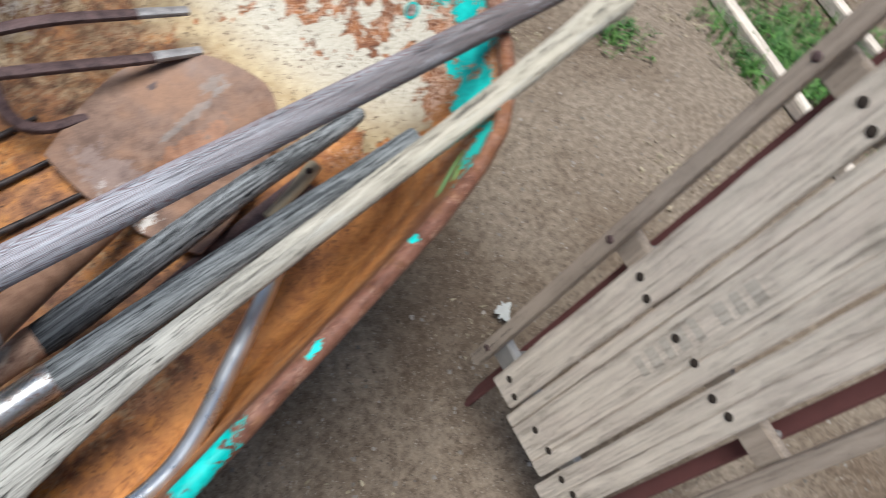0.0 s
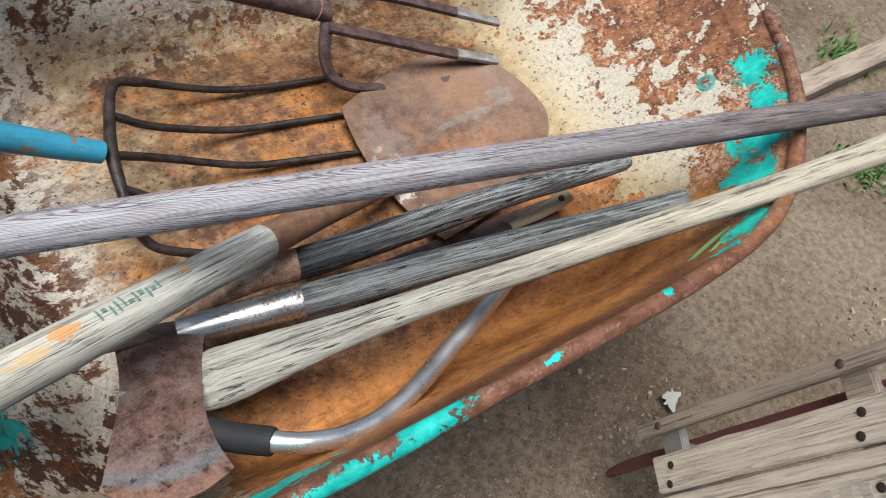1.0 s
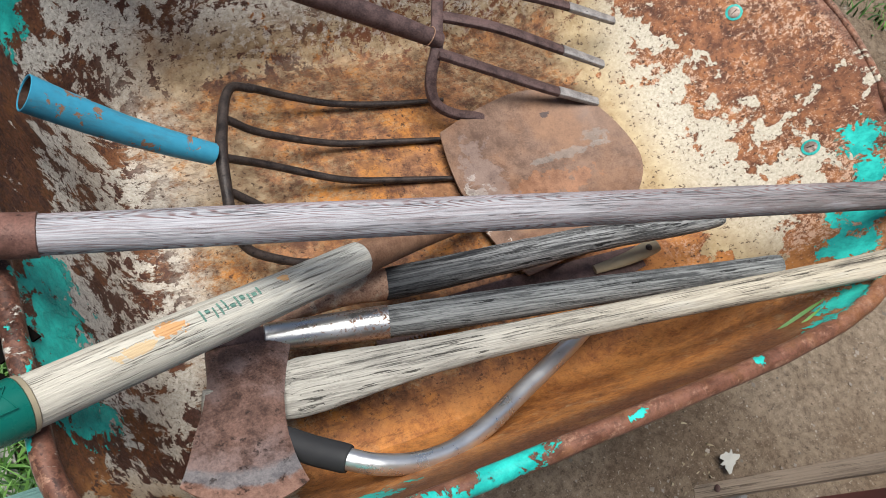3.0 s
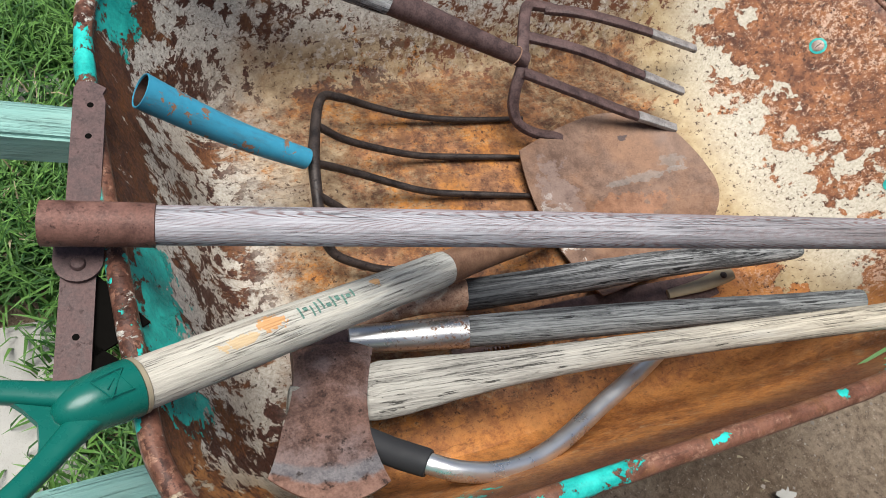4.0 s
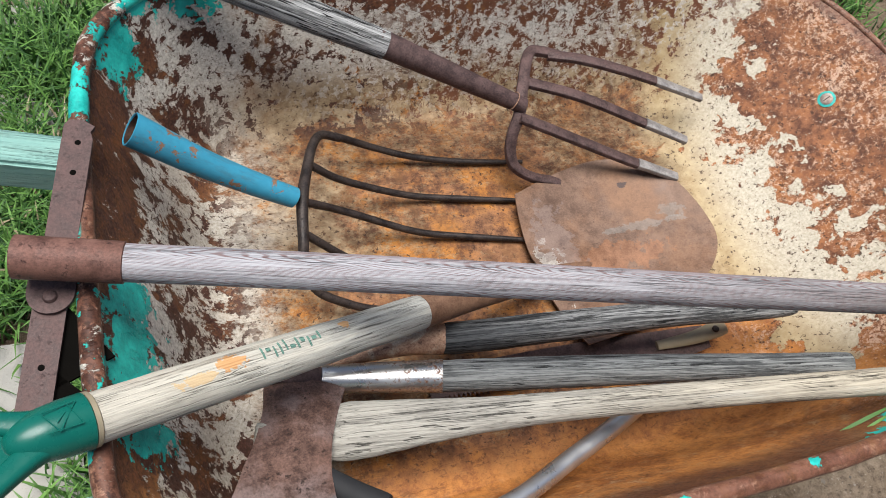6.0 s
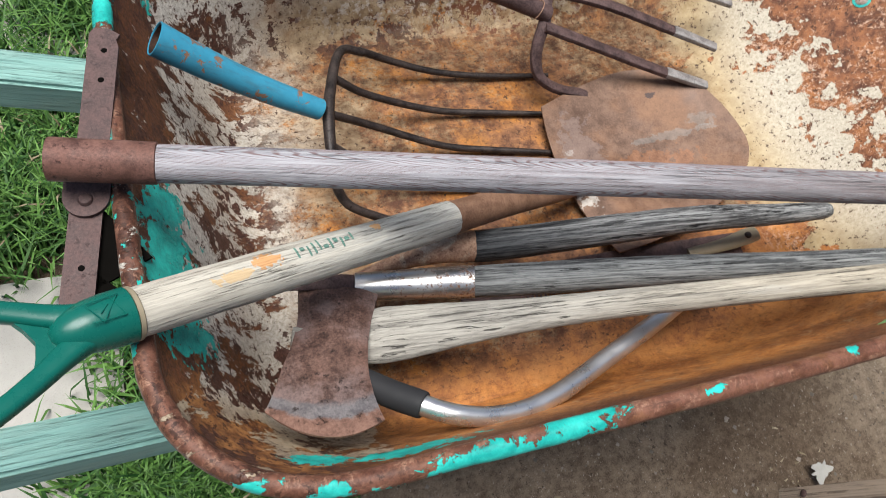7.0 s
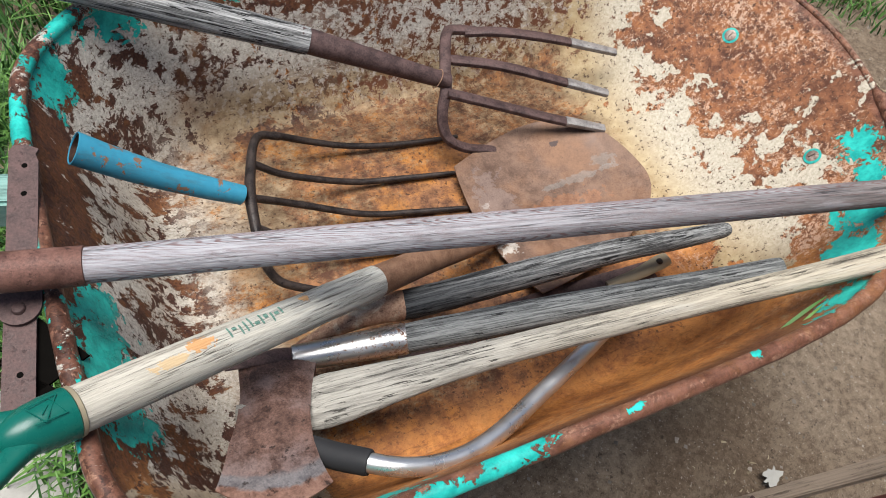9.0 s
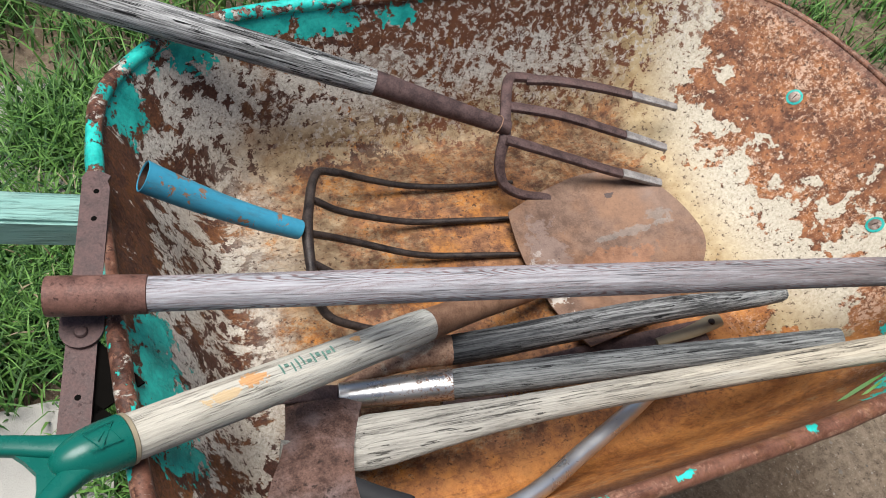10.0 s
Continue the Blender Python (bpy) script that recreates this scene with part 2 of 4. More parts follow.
    teal = g.math("MAXIMUM", teal, g.math("MULTIPLY", g.math("MULTIPLY", lip, outside), g.step(x, 0.12, 0.08)))
    tealc = g.mix(g.step(mid, 0.3, 0.7), (0.012, 0.27, 0.24), (0.045, 0.56, 0.48))
    colour = g.mix(teal, colour, tealc)
    bump = g.math("ADD", g.math("MULTIPLY", painted, 0.5), g.math("MULTIPLY", mid, 0.7))
    bump = g.math("ADD", bump, g.math("MULTIPLY", fine, 0.35))
    bump = g.math("ADD", bump, g.math("MULTIPLY", teal, 0.9))
    rough = g.math("ADD", g.math("MULTIPLY", painted, -0.10), g.math("ADD", g.step(z, 0.622, 0.632, 0.0, -0.22), g.step(mid, 0.2, 0.8, 0.50, 0.75)))
    return g.done(colour, rough, bump, 0.0016, 0.8)


def iron(name, dark, light, rough=0.62, metal=0.25, pale=None, warm=None, pits=0.75):
    g = Graph(name, rough, metal)
    fine, mid, wide = g.noise(420, 6, 0.75), g.noise(60, 8, 0.7), g.noise(13, 5, 0.6)
    v = g.math("ADD", g.math("MULTIPLY", fine, 0.4), g.math("MULTIPLY", mid, 0.6))
    c = g.mix(g.step(v, 0.36, 0.64), dark, light)
    if warm:
        c = g.mix(g.step(wide, 0.45, 0.62, 0.0, 0.8), c, g.mix(g.step(v, 0.36, 0.64), tuple(q * 0.5 for q in warm), warm))
    if pale:
        c = g.mix(g.step(g.noise(18, 8, 0.72, warp=0.6), 0.53, 0.62, 0.0, 0.8), c, g.mix(g.step(v, 0.36, 0.64), tuple(q * 0.6 for q in pale), pale))
    pit = g.step(g.noise(150, 6, 0.7), 0.58, 0.66, 0.0, pits)
    c = g.mix(pit, c, tuple(q * 0.45 for q in dark))
    return g.done(c, g.step(mid, 0.3, 0.7, rough - 0.15, rough + 0.15), g.math("SUBTRACT", v, g.math("MULTIPLY", pit, 0.4)), 0.0010, 0.7)


def axe_steel():
    """Pitted brown steel with a paler honed band and a blue-grey one behind it."""
    g = Graph("rusted_axe_steel", 0.55, 0.25)
    x, y, z = g.axes()
    fine, mid, wide = g.noise(420, 6, 0.75), g.noise(60, 8, 0.7), g.noise(15, 5, 0.65)
    v = g.math("ADD", g.math("MULTIPLY", fine, 0.4), g.math("MULTIPLY", mid, 0.6))
    t = g.step(v, 0.36, 0.64)
    c = g.mix(t, (0.050, 0.027, 0.021), (0.20, 0.112, 0.086))
    c = g.mix(g.step(wide, 0.46, 0.62, 0.0, 0.5), c, g.mix(t, (0.075, 0.055, 0.055), (0.20, 0.165, 0.165)))
    bow = g.math("MULTIPLY", g.math("POWER", g.math("ADD", g.math("MULTIPLY", x, 1.0), 0.145), 2.0), 5.5)
    d = g.math("SUBTRACT", g.math("ADD", y, g.math("MULTIPLY", x, 0.28)), bow)
    d = g.math("ADD", d, g.math("MULTIPLY", g.math("SUBTRACT", mid, 0.5), 0.02))
    c = g.mix(g.step(d, -0.142, -0.150, 0.0, 0.75), c, g.mix(t, (0.085, 0.085, 0.095), (0.20, 0.195, 0.20)))
    c = g.mix(g.step(d, -0.159, -0.164, 0.0, 0.85), c, g.mix(t, (0.12, 0.055, 0.035), (0.27, 0.14, 0.095)))
    pit = g.step(g.noise(110, 7, 0.72), 0.57, 0.66, 0.0, 0.8)
    c = g.mix(pit, c, (0.022, 0.014, 0.012))
    return g.done(c, g.step(mid, 0.3, 0.7, 0.42, 0.7), g.math("SUBTRACT", v, g.math("MULTIPLY", pit, 0.5)), 0.0012, 0.8)


def shovel_steel():
    """Brown blade steel, orange in the dish, with a blue-grey scrape and a worn pale corner."""
    g = Graph("rusted_shovel_steel", 0.55, 0.25)
    fine, mid, wide = g.noise(420, 6, 0.75), g.noise(45, 8, 0.7), g.noise(11, 5, 0.6)
    v = g.math("ADD", g.math("MULTIPLY", fine, 0.35), g.math("MULTIPLY", mid, 0.65))
    t = g.step(v, 0.34, 0.66)
    c = g.mix(t, (0.100, 0.058, 0.040), (0.235, 0.148, 0.105))
    c = g.mix(g.step(wide, 0.42, 0.62, 0.0, 0.8), c, g.mix(t, (0.135, 0.068, 0.038), (0.265, 0.148, 0.088)))
    for centre, size, one, two, amount in (
        ((0.345, 0.135, 0.45), (0.060, 0.022, 0.1), (0.17, 0.075, 0.038), (0.34, 0.165, 0.088), 0.7),
        ((0.385, 0.172, 0.45), (0.050, 0.006, 0.1), (0.16, 0.165, 0.155), (0.27, 0.265, 0.25), 0.4),
        ((0.440, 0.185, 0.45), (0.018, 0.008, 0.1), (0.16, 0.17, 0.16), (0.27, 0.27, 0.255), 0.3),
        ((0.243, 0.130, 0.45), (0.020, 0.034, 0.1), (0.28, 0.25, 0.22), (0.56, 0.52, 0.47), 0.85),
        ((0.262, 0.165, 0.45), (0.026, 0.050, 0.1), (0.15, 0.105, 0.09), (0.26, 0.195, 0.17), 0.6),
        ((0.383, 0.235, 0.46), (0.006, 0.005, 0.1), (0.035, 0.025, 0.025), (0.07, 0.05, 0.05), 0.9),
    ):
        c = g.mix(g.math("MULTIPLY", g.blob(centre, size, g.noise(70, 7, 0.65), 1.0), amount), c, g.mix(t, one, two))
    pit = g.step(g.noise(150, 6, 0.7), 0.59, 0.67, 0.0, 0.5)
    c = g.mix(pit, c, (0.06, 0.035, 0.027))
    return g.done(c, g.step(mid, 0.3, 0.7, 0.42, 0.68), v, 0.0008, 0.6)


def old_wood(name, dark, light, tint=None, along=1.0, crack=0.6, ring=None, fade=None, stains=(), sharp=False, open_grain=0.011):
    """Weathered wood whose grain runs along the local x axis. fade: x0, x1 and the two colours towards x1."""
    g = Graph(name, 0.85)
    x, y, z = g.axes()
    fibre = g.noise(1.0, 3, 0.6, co=g.stretch((7 * along, 760, 760)), warp=0.08)
    fleck = g.noise(1.0, 3, 0.6, co=g.stretch((45 * along, 1500, 1500), (5, 0, 0)))
    streak = g.noise(1.0, 4, 0.6, co=g.stretch((3.2 * along, 150, 150), (3.1, 0, 0)), warp=0.15)
    blot = g.noise(13, 6, 0.65, co=g.stretch((0.5, 2, 2)))
    v = g.math("ADD", g.math("MULTIPLY", fibre, 0.42), g.math("ADD", g.math("MULTIPLY", fleck, 0.22), g.math("MULTIPLY", streak, 0.36)))
    t = g.step(v, 0.42, 0.58, 0.06, 1.0) if sharp else g.step(v, 0.37, 0.61, 0.42, 0.92)
    c = g.mix(t, dark, light)
    if fade:
        c = g.mix(g.step(g.math("ADD", x, g.math("MULTIPLY", g.math("SUBTRACT", streak, 0.5), 0.25)), fade[0], fade[1]), c, g.mix(t, fade[2], fade[3]))
    if tint:
        c = g.mix(g.step(blot, 0.46, 0.60, 0.0, 0.8), c, g.mix(t, tuple(q * 0.5 for q in tint), tint))
    # grey weathering in drawn-out patches
    worn = g.noise(1.0, 6, 0.7, co=g.stretch((9, 70, 70), (1, 4, 2)))
    c = g.mix(g.step(worn, 0.52, 0.66, 0.0, 0.5), c, tuple(q * 0.75 for q in dark))
    c = g.mix(g.step(worn, 0.46, 0.36, 0.0, 0.35), c, tuple(min(1.0, q * 1.15) for q in light))
    if ring:
        # flat-sawn growth rings: nested arches along the upper side
        ry = g.math("SUBTRACT", y, 0.0045)
        wave = g.math("MULTIPLY", g.noise(1.0, 2, 0.5, co=g.stretch((9, 90, 90))), 0.085)
        field = g.math("SUBTRACT", g.math("ADD", x, wave), g.math("MULTIPLY", g.math("MULTIPLY", ry, ry), 780.0))
        lines = g.math("SINE", g.math("MULTIPLY", field, 400.0))
        arch = g.math("MULTIPLY", g.step(lines, 0.10, 0.98), g.step(g.noise(1.0, 3, 0.6, co=g.stretch((14, 240, 240), (4, 2, 0))), 0.38, 0.56, 0.25, 0.85))
        c = g.mix(arch, c, ring)
        c = g.mix(g.math("MULTIPLY", g.step(y, 0.002, 0.012), g.step(blot, 0.42, 0.58, 0.02, 0.30)), c, tuple(q * 2.2 for q in ring))
    # long open drying cracks, and short fine ones between them
    a = g.math("ABSOLUTE", g.math("SUBTRACT", g.noise(1.0, 3, 0.5, co=g.stretch((1.5 * along, 170, 170), (7, 1, 2)), warp=0.05), 0.5))
    b = g.math("ABSOLUTE", g.math("SUBTRACT", g.noise(1.0, 3, 0.5, co=g.stretch((3.5 * along, 430, 430), (2, 5, 1)), warp=0.03), 0.5))
    wide = g.math("MULTIPLY", g.step(g.noise(1.0, 4, 0.6, co=g.stretch((22, 120, 120), (6, 0, 3))), 0.42, 0.62, -0.9, 1.0), open_grain * 0.8)
    split = g.step(g.math("SUBTRACT", a, wide), -0.001, 0.007, 1.0, 0.0)
    short = g.math("MULTIPLY", g.step(b, 0.004, 0.020, 1.0, 0.0), g.step(worn, 0.44, 0.60, 0.10, 0.7))
    split = g.math("MAXIMUM", split, short)
    c = g.mix(g.math("MULTIPLY", split, crack), c, tuple(q * 0.22 for q in dark))
    for centre, size, one, two in stains:
        c = g.mix(g.math("MULTIPLY", g.blob(centre, size, g.noise(150, 6, 0.65), 0.8), 0.85), c, g.mix(t, one, two))
    h = g.math("SUBTRACT", v, g.math("MULTIPLY", split, 1.0))
    return g.done(c, 0.86, h, 0.0016, 0.9)


def plain(name, colour, rough, metal=0.0, vary=0.25, scale=60, depth=0.0004):
    g = Graph(name, rough, metal)
    n = g.noise(scale, 6, 0.65)
    c = g.mix(n, tuple(v * (1 - vary) for v in colour), tuple(min(1, v * (1 + vary)) for v in colour))
    return g.done(c, g.step(n, 0.2, 0.8, max(0.02, rough - 0.08), rough + 0.1), n, depth, 0.4)


def blue_paint():
    g = Graph("chipped_blue_paint", 0.45)
    fine = g.noise(150, 5, 0.6)
    c = g.mix(fine, (0.028, 0.20, 0.315), (0.055, 0.285, 0.41))
    chip = g.step(g.noise(55, 7, 0.72, warp=0.4), 0.59, 0.615)
    dirt = g.step(g.noise(1.0, 6, 0.7, co=g.stretch((25, 90, 90))), 0.48, 0.68, 0.0, 0.65)
    c = g.mix(dirt, c, (0.05, 0.16, 0.22))
    c = g.mix(chip, c, (0.22, 0.12, 0.07))
    return g.done(c, 0.45, g.math("SUBTRACT", fine, chip), 0.0006, 0.5)


def chrome(name, tarnish, shade=(0.34, 0.60), start=-0.02):
    """Dull chrome, pitted with rust most towards the local +x end."""
    g = Graph(name, 0.35, 0.9)
    n, dull = g.noise(210, 8, 0.8), g.noise(30, 5, 0.6)
    pit = g.step(g.math("ADD", n, g.step(g.math("ADD", g.axes()[0], g.math("MULTIPLY", dull, 0.12)), start, start + 0.12, -0.05, 0.035)), tarnish, tarnish + 0.05)
    c = g.mix(pit, g.mix(dull, (shade[0],) * 3, (shade[1],) * 3), (0.12, 0.055, 0.030))
    return g.done(c, g.math("ADD", g.math("MULTIPLY", pit, 0.4), g.step(dull, 0.3, 0.7, 0.24, 0.42)), n, 0.0004, 0.4, g.math("SUBTRACT", 0.92, g.math("MULTIPLY", pit, 0.8)))


def soil():
    g = Graph("trodden_dirt", 0.95)
    fine, mid, wide = g.noise(420, 6, 0.8), g.noise(62, 8, 0.74), g.noise(3.2, 5, 0.6)
    v = g.math("ADD", g.math("MULTIPLY", fine, 0.4), g.math("MULTIPLY", mid, 0.6))
    c = g.mix(g.step(v, 0.30, 0.70), (0.062, 0.039, 0.024), (0.225, 0.162, 0.108))
    c = g.mix(g.step(wide, 0.4, 0.62, 0.0, 0.5), c, g.mix(g.step(v, 0.4, 0.6), (0.11, 0.080, 0.055), (0.27, 0.21, 0.15)))
    # drifts of drier, paler dust
    dry = g.step(g.math("ADD", g.math("MULTIPLY", g.noise(1.1, 5, 0.6, co=g.stretch((1, 1, 1), (0.4, 1.7, 0))), 0.7), g.math("MULTIPLY", wide, 0.3)), 0.40, 0.60, 0.05, 0.7)
    c = g.mix(dry, c, g.mix(g.step(v, 0.38, 0.62), (0.18, 0.136, 0.097), (0.38, 0.302, 0.226)))
    c = g.mix(g.step(g.noise(120, 6, 0.7), 0.58, 0.66, 0.0, 0.8), c, (0.055, 0.040, 0.028))
    c = g.mix(g.step(g.noise(190, 4, 0.6), 0.62, 0.68, 0.0, 0.7), c, (0.42, 0.36, 0.29))
    return g.done(c, 0.95, g.math("ADD", g.math("MULTIPLY", mid, 1.4), fine), 0.005, 0.8)


def slab():
    g = Graph("worn_concrete", 0.9)
    fine, mid = g.noise(300, 5, 0.7), g.noise(14, 6, 0.65)
    c = g.mix(mid, (0.30, 0.288, 0.262), (0.46, 0.442, 0.405))
    c = g.mix(g.step(fine, 0.56, 0.7, 0.0, 0.4), c, (0.22, 0.20, 0.17))
    return g.done(c, 0.9, g.math("ADD", fine, mid), 0.002, 0.6)


def blade(name, dark, light):
    g = Graph(name, 0.6)
    geo = g.tree.nodes.new("ShaderNodeNewGeometry")
    c = g.mix(geo.outputs["Random Per Island"], dark, light)
    return g.done(c)


M_TRAY = tray_metal()
M_RIM = M_TRAY
M_IRON = iron("brown_forged_iron", (0.040, 0.024, 0.023), (0.135, 0.084, 0.078), pits=0.45)
M_IRONRED = iron("red_brown_rusted_steel", (0.075, 0.034, 0.027), (0.225, 0.115, 0.090), warm=(0.18, 0.086, 0.064))
M_AXE = axe_steel()
M_SHOVEL = shovel_steel()
M_BLACKIRON = iron("blackened_iron", (0.012, 0.010, 0.010), (0.062, 0.046, 0.040), 0.5, 0.3)
M_PALETIP = iron("scraped_bare_steel", (0.17, 0.155, 0.15), (0.38, 0.355, 0.335), 0.5, 0.4)
M_FERRULE = iron("rusted_brass_ferrule", (0.17, 0.08, 0.05), (0.48, 0.31, 0.21), pale=(0.66, 0.56, 0.43))
M_BOLT = iron("worn_bolt_steel", (0.10, 0.06, 0.045), (0.42, 0.35, 0.30), 0.5, 0.3, pale=(0.62, 0.58, 0.52))
# rust with the shade of bores and bolt slots put into its colour
M_BLACKRUST = iron("shaded_recess_rust", (0.02, 0.012, 0.009), (0.075, 0.038, 0.025))
M_SOCKET = iron("smooth_tan_rust", (0.135, 0.070, 0.042), (0.27, 0.155, 0.098), pits=0.3)
M_BLUE = blue_paint()
M_WGREY = old_wood("weathered_grey_wood", (0.17, 0.167, 0.18), (0.45, 0.442, 0.465), ring=(0.17, 0.10, 0.095), along=1.5, crack=0.5, open_grain=0.007, fade=(0.22, 0.95, (0.055, 0.047, 0.046), (0.20, 0.178, 0.168)))
M_WPALE = old_wood("weathered_pale_wood", (0.27, 0.24, 0.195), (0.60, 0.56, 0.475), crack=0.78, along=1.6, open_grain=0.008, fade=(0.06, 0.26, (0.17, 0.165, 0.145), (0.49, 0.48, 0.44)),
                   stains=(((0.118, 0.001, 0.019), (0.013, 0.0065, 0.012), (0.34, 0.13, 0.04), (0.66, 0.34, 0.12)), ((0.235, 0.005, 0.018), (0.006, 0.004, 0.01), (0.34, 0.15, 0.05), (0.60, 0.34, 0.14)), ((0.085, -0.004, 0.019), (0.02, 0.004, 0.01), (0.40, 0.26, 0.12), (0.66, 0.48, 0.27))))
M_WAXE = old_wood("bleached_axe_handle_wood", (0.11, 0.10, 0.09), (0.41, 0.39, 0.345), crack=0.85, along=1.8, open_grain=0.014, fade=(0.12, 0.62, (0.22, 0.185, 0.135), (0.56, 0.495, 0.385)))
M_WDARK = old_wood("weathered_dark_wood", (0.014, 0.015, 0.017), (0.075, 0.077, 0.08), crack=0.85, fade=(0.04, 0.20, (0.034, 0.034, 0.035), (0.30, 0.30, 0.295)), sharp=True, along=2.2, open_grain=0.026)
M_WMID = old_wood("weathered_silver_wood", (0.052, 0.054, 0.056), (0.25, 0.255, 0.25), crack=0.9, sharp=True, along=2.2, open_grain=0.026)
M_WCRACK = old_wood("deeply_cracked_grey_wood", (0.060, 0.060, 0.060), (0.46, 0.455, 0.445), crack=1.0, along=1.3, sharp=True, open_grain=0.040)
M_BEAM = old_wood("worn_turquoise_painted_wood", (0.19, 0.37, 0.335), (0.27, 0.46, 0.415), tint=(0.30, 0.47, 0.42), along=1.5, crack=0.06, open_grain=0.001)
M_SLED = old_wood("weathered_brown_board", (0.34, 0.275, 0.215), (0.70, 0.60, 0.49), tint=(0.66, 0.55, 0.45), along=0.6, crack=0.4, open_grain=0.002)
M_SLEDRAIL = old_wood("weathered_dark_board", (0.17, 0.13, 0.10), (0.40, 0.32, 0.25), along=0.6)
M_CHROME = chrome("tarnished_chrome", 0.545)
M_CHROME2 = chrome("clean_chrome", 0.58, (0.55, 0.78), 0.30)
M_RUBBER = plain("dark_foam_rubber", (0.018, 0.018, 0.020), 0.7)
M_PLASTIC = plain("dark_green_plastic", (0.005, 0.105, 0.080), 0.28, vary=0.12, depth=0.0002)
M_RED = plain("faded_red_paint", (0.16, 0.062, 0.055), 0.7)
M_ZINC = plain("dull_zinc_steel", (0.32, 0.30, 0.28), 0.55, 0.5)
# sheenless black for teeth and hole discs, with shade put into the colour
M_BLACK = plain("black_shade_steel", (0.005, 0.0045, 0.004), 0.8)
M_BLACK.node_tree.nodes["Principled BSDF"].inputs["Specular IOR Level"].default_value = 0.0
M_SOIL = soil()
M_SLAB = slab()
M_GRASS = blade("grass_blades", (0.012, 0.055, 0.009), (0.125, 0.255, 0.050))
M_STRAW = blade("dry_straw", (0.22, 0.17, 0.10), (0.42, 0.35, 0.23))
M_STONE = blade("pebbles", (0.11, 0.09, 0.07), (0.34, 0.29, 0.24))
M_PAPER = plain("dirty_white_paper", (0.40, 0.385, 0.345), 0.9)
M_MARK = old_wood("green_printed_wood", (0.015, 0.075, 0.06), (0.16, 0.28, 0.23))
M_TEALCHIP = iron("chipped_turquoise_enamel", (0.015, 0.28, 0.25), (0.05, 0.46, 0.40), 0.5, 0.0, pale=(0.20, 0.10, 0.055))
M_PRINT = old_wood("dark_printed_board", (0.25, 0.21, 0.17), (0.56, 0.485, 0.40), along=0.3)
M_NAIL = plain("dark_nail_stain", (0.035, 0.026, 0.02), 0.85)
M_TYRE = plain("black_rubber_tyre", (0.02, 0.02, 0.02), 0.85)
M_TAN = plain("weathered_tan_metal", (0.30, 0.25, 0.17), 0.7, 0.2)


# ---- mesh helpers ----
def thing(name, at, label, category, group="", kind=""):
    ob = new(name)
    ob.location = at
    ob.empty_display_size = 0.02
    return tagged(ob, label, category, group, kind)


def part(name, bm, mat, parent=None, label="", m=None, smooth=True):
    """Links a bmesh as one mesh object; m is its pose in the world."""
    bmesh.ops.recalc_face_normals(bm, faces=bm.faces)
    me = bpy.data.meshes.new(name)
    bm.to_mesh(me)
    bm.free()
    me.materials.append(mat)
    if smooth:
        me.polygons.foreach_set("use_smooth", [True] * len(me.polygons))
        me.set_sharp_from_angle(angle=radians(38))
    ob = new(name, me)
    m = m or Matrix()
    if parent:
        ob.parent = parent
        base = Matrix.Translation(parent.location)
        if parent.parent:
            base = WORLD[parent.name]
        ob.matrix_parent_inverse = base.inverted()
    ob.matrix_basis = m
    WORLD[ob.name] = m.copy()
    if label:
        ob["label"] = label
    return ob


WORLD = {}


def curve(points, n):
    """A Catmull-Rom line of n steps a span through the points (tuples of any length)."""
    p = [np.array(q, float) for q in points]
    p = [2 * p[0] - p[1], *p, 2 * p[-1] - p[-2]]
    out = []
    for a, b, c, d in zip(p, p[1:], p[2:], p[3:]):
        for k in range(n):
            t = k / n
            out.append(0.5 * (2 * b + (c - a) * t + (2 * a - 5 * b + 4 * c - d) * t * t + (3 * b - 3 * c + d - a) * t ** 3))
    return out + [p[-2]]


def tube(bm, rows, segs=16, flat=1.0, caps=True, rough=0.0, seed=0, up=(0, 0, 1), power=2.0):
    """A swept tube: rows of x, y, z, radius (sideways); flat is its height over its width; power 2 is round, more is squarer."""
    rows = [np.array(r, float) for r in rows]
    rings = []
    for i, r in enumerate(rows):
        d = Vector(rows[min(i + 1, len(rows) - 1)][:3] - rows[max(i - 1, 0)][:3]).normalized()
        side = d.cross(Vector(up)).normalized()
        top = side.cross(d).normalized()
        f = r[4] if len(r) > 4 else flat
        ring = []
        for k in range(segs):
            a = 2 * math.pi * k / segs
            c, s = math.cos(a), math.sin(a)
            c, s = math.copysign(abs(c) ** (2 / power), c), math.copysign(abs(s) ** (2 / power), s)
            q = r[3] * (1 + (rough * noise.noise(Vector((r[0] * 60 + seed, k * 0.9, r[2] * 60))) if rough else 0))
            ring.append(bm.verts.new(Vector(r[:3]) + side * (c * q) + top * (s * q * f)))
        rings.append(ring)
    for a, b in zip(rings, rings[1:]):
        for k in range(segs):
            bm.faces.new((a[k], a[(k + 1) % segs], b[(k + 1) % segs], b[k]))
    if caps:
        bm.faces.new(rings[0][::-1])
        bm.faces.new(rings[-1])
    return bm


def along(a, b):
    """A pose at a whose local x axis points to b, with its z as upright as can be; and the length."""
    a, b = Vector(a), Vector(b)
    x = (b - a).normalized()
    y = Vector((0, 0, 1)).cross(x).normalized()
    z = x.cross(y)
    m = Matrix((x, y, z)).transposed().to_4x4()
    m.translation = a
    return m, (b - a).length


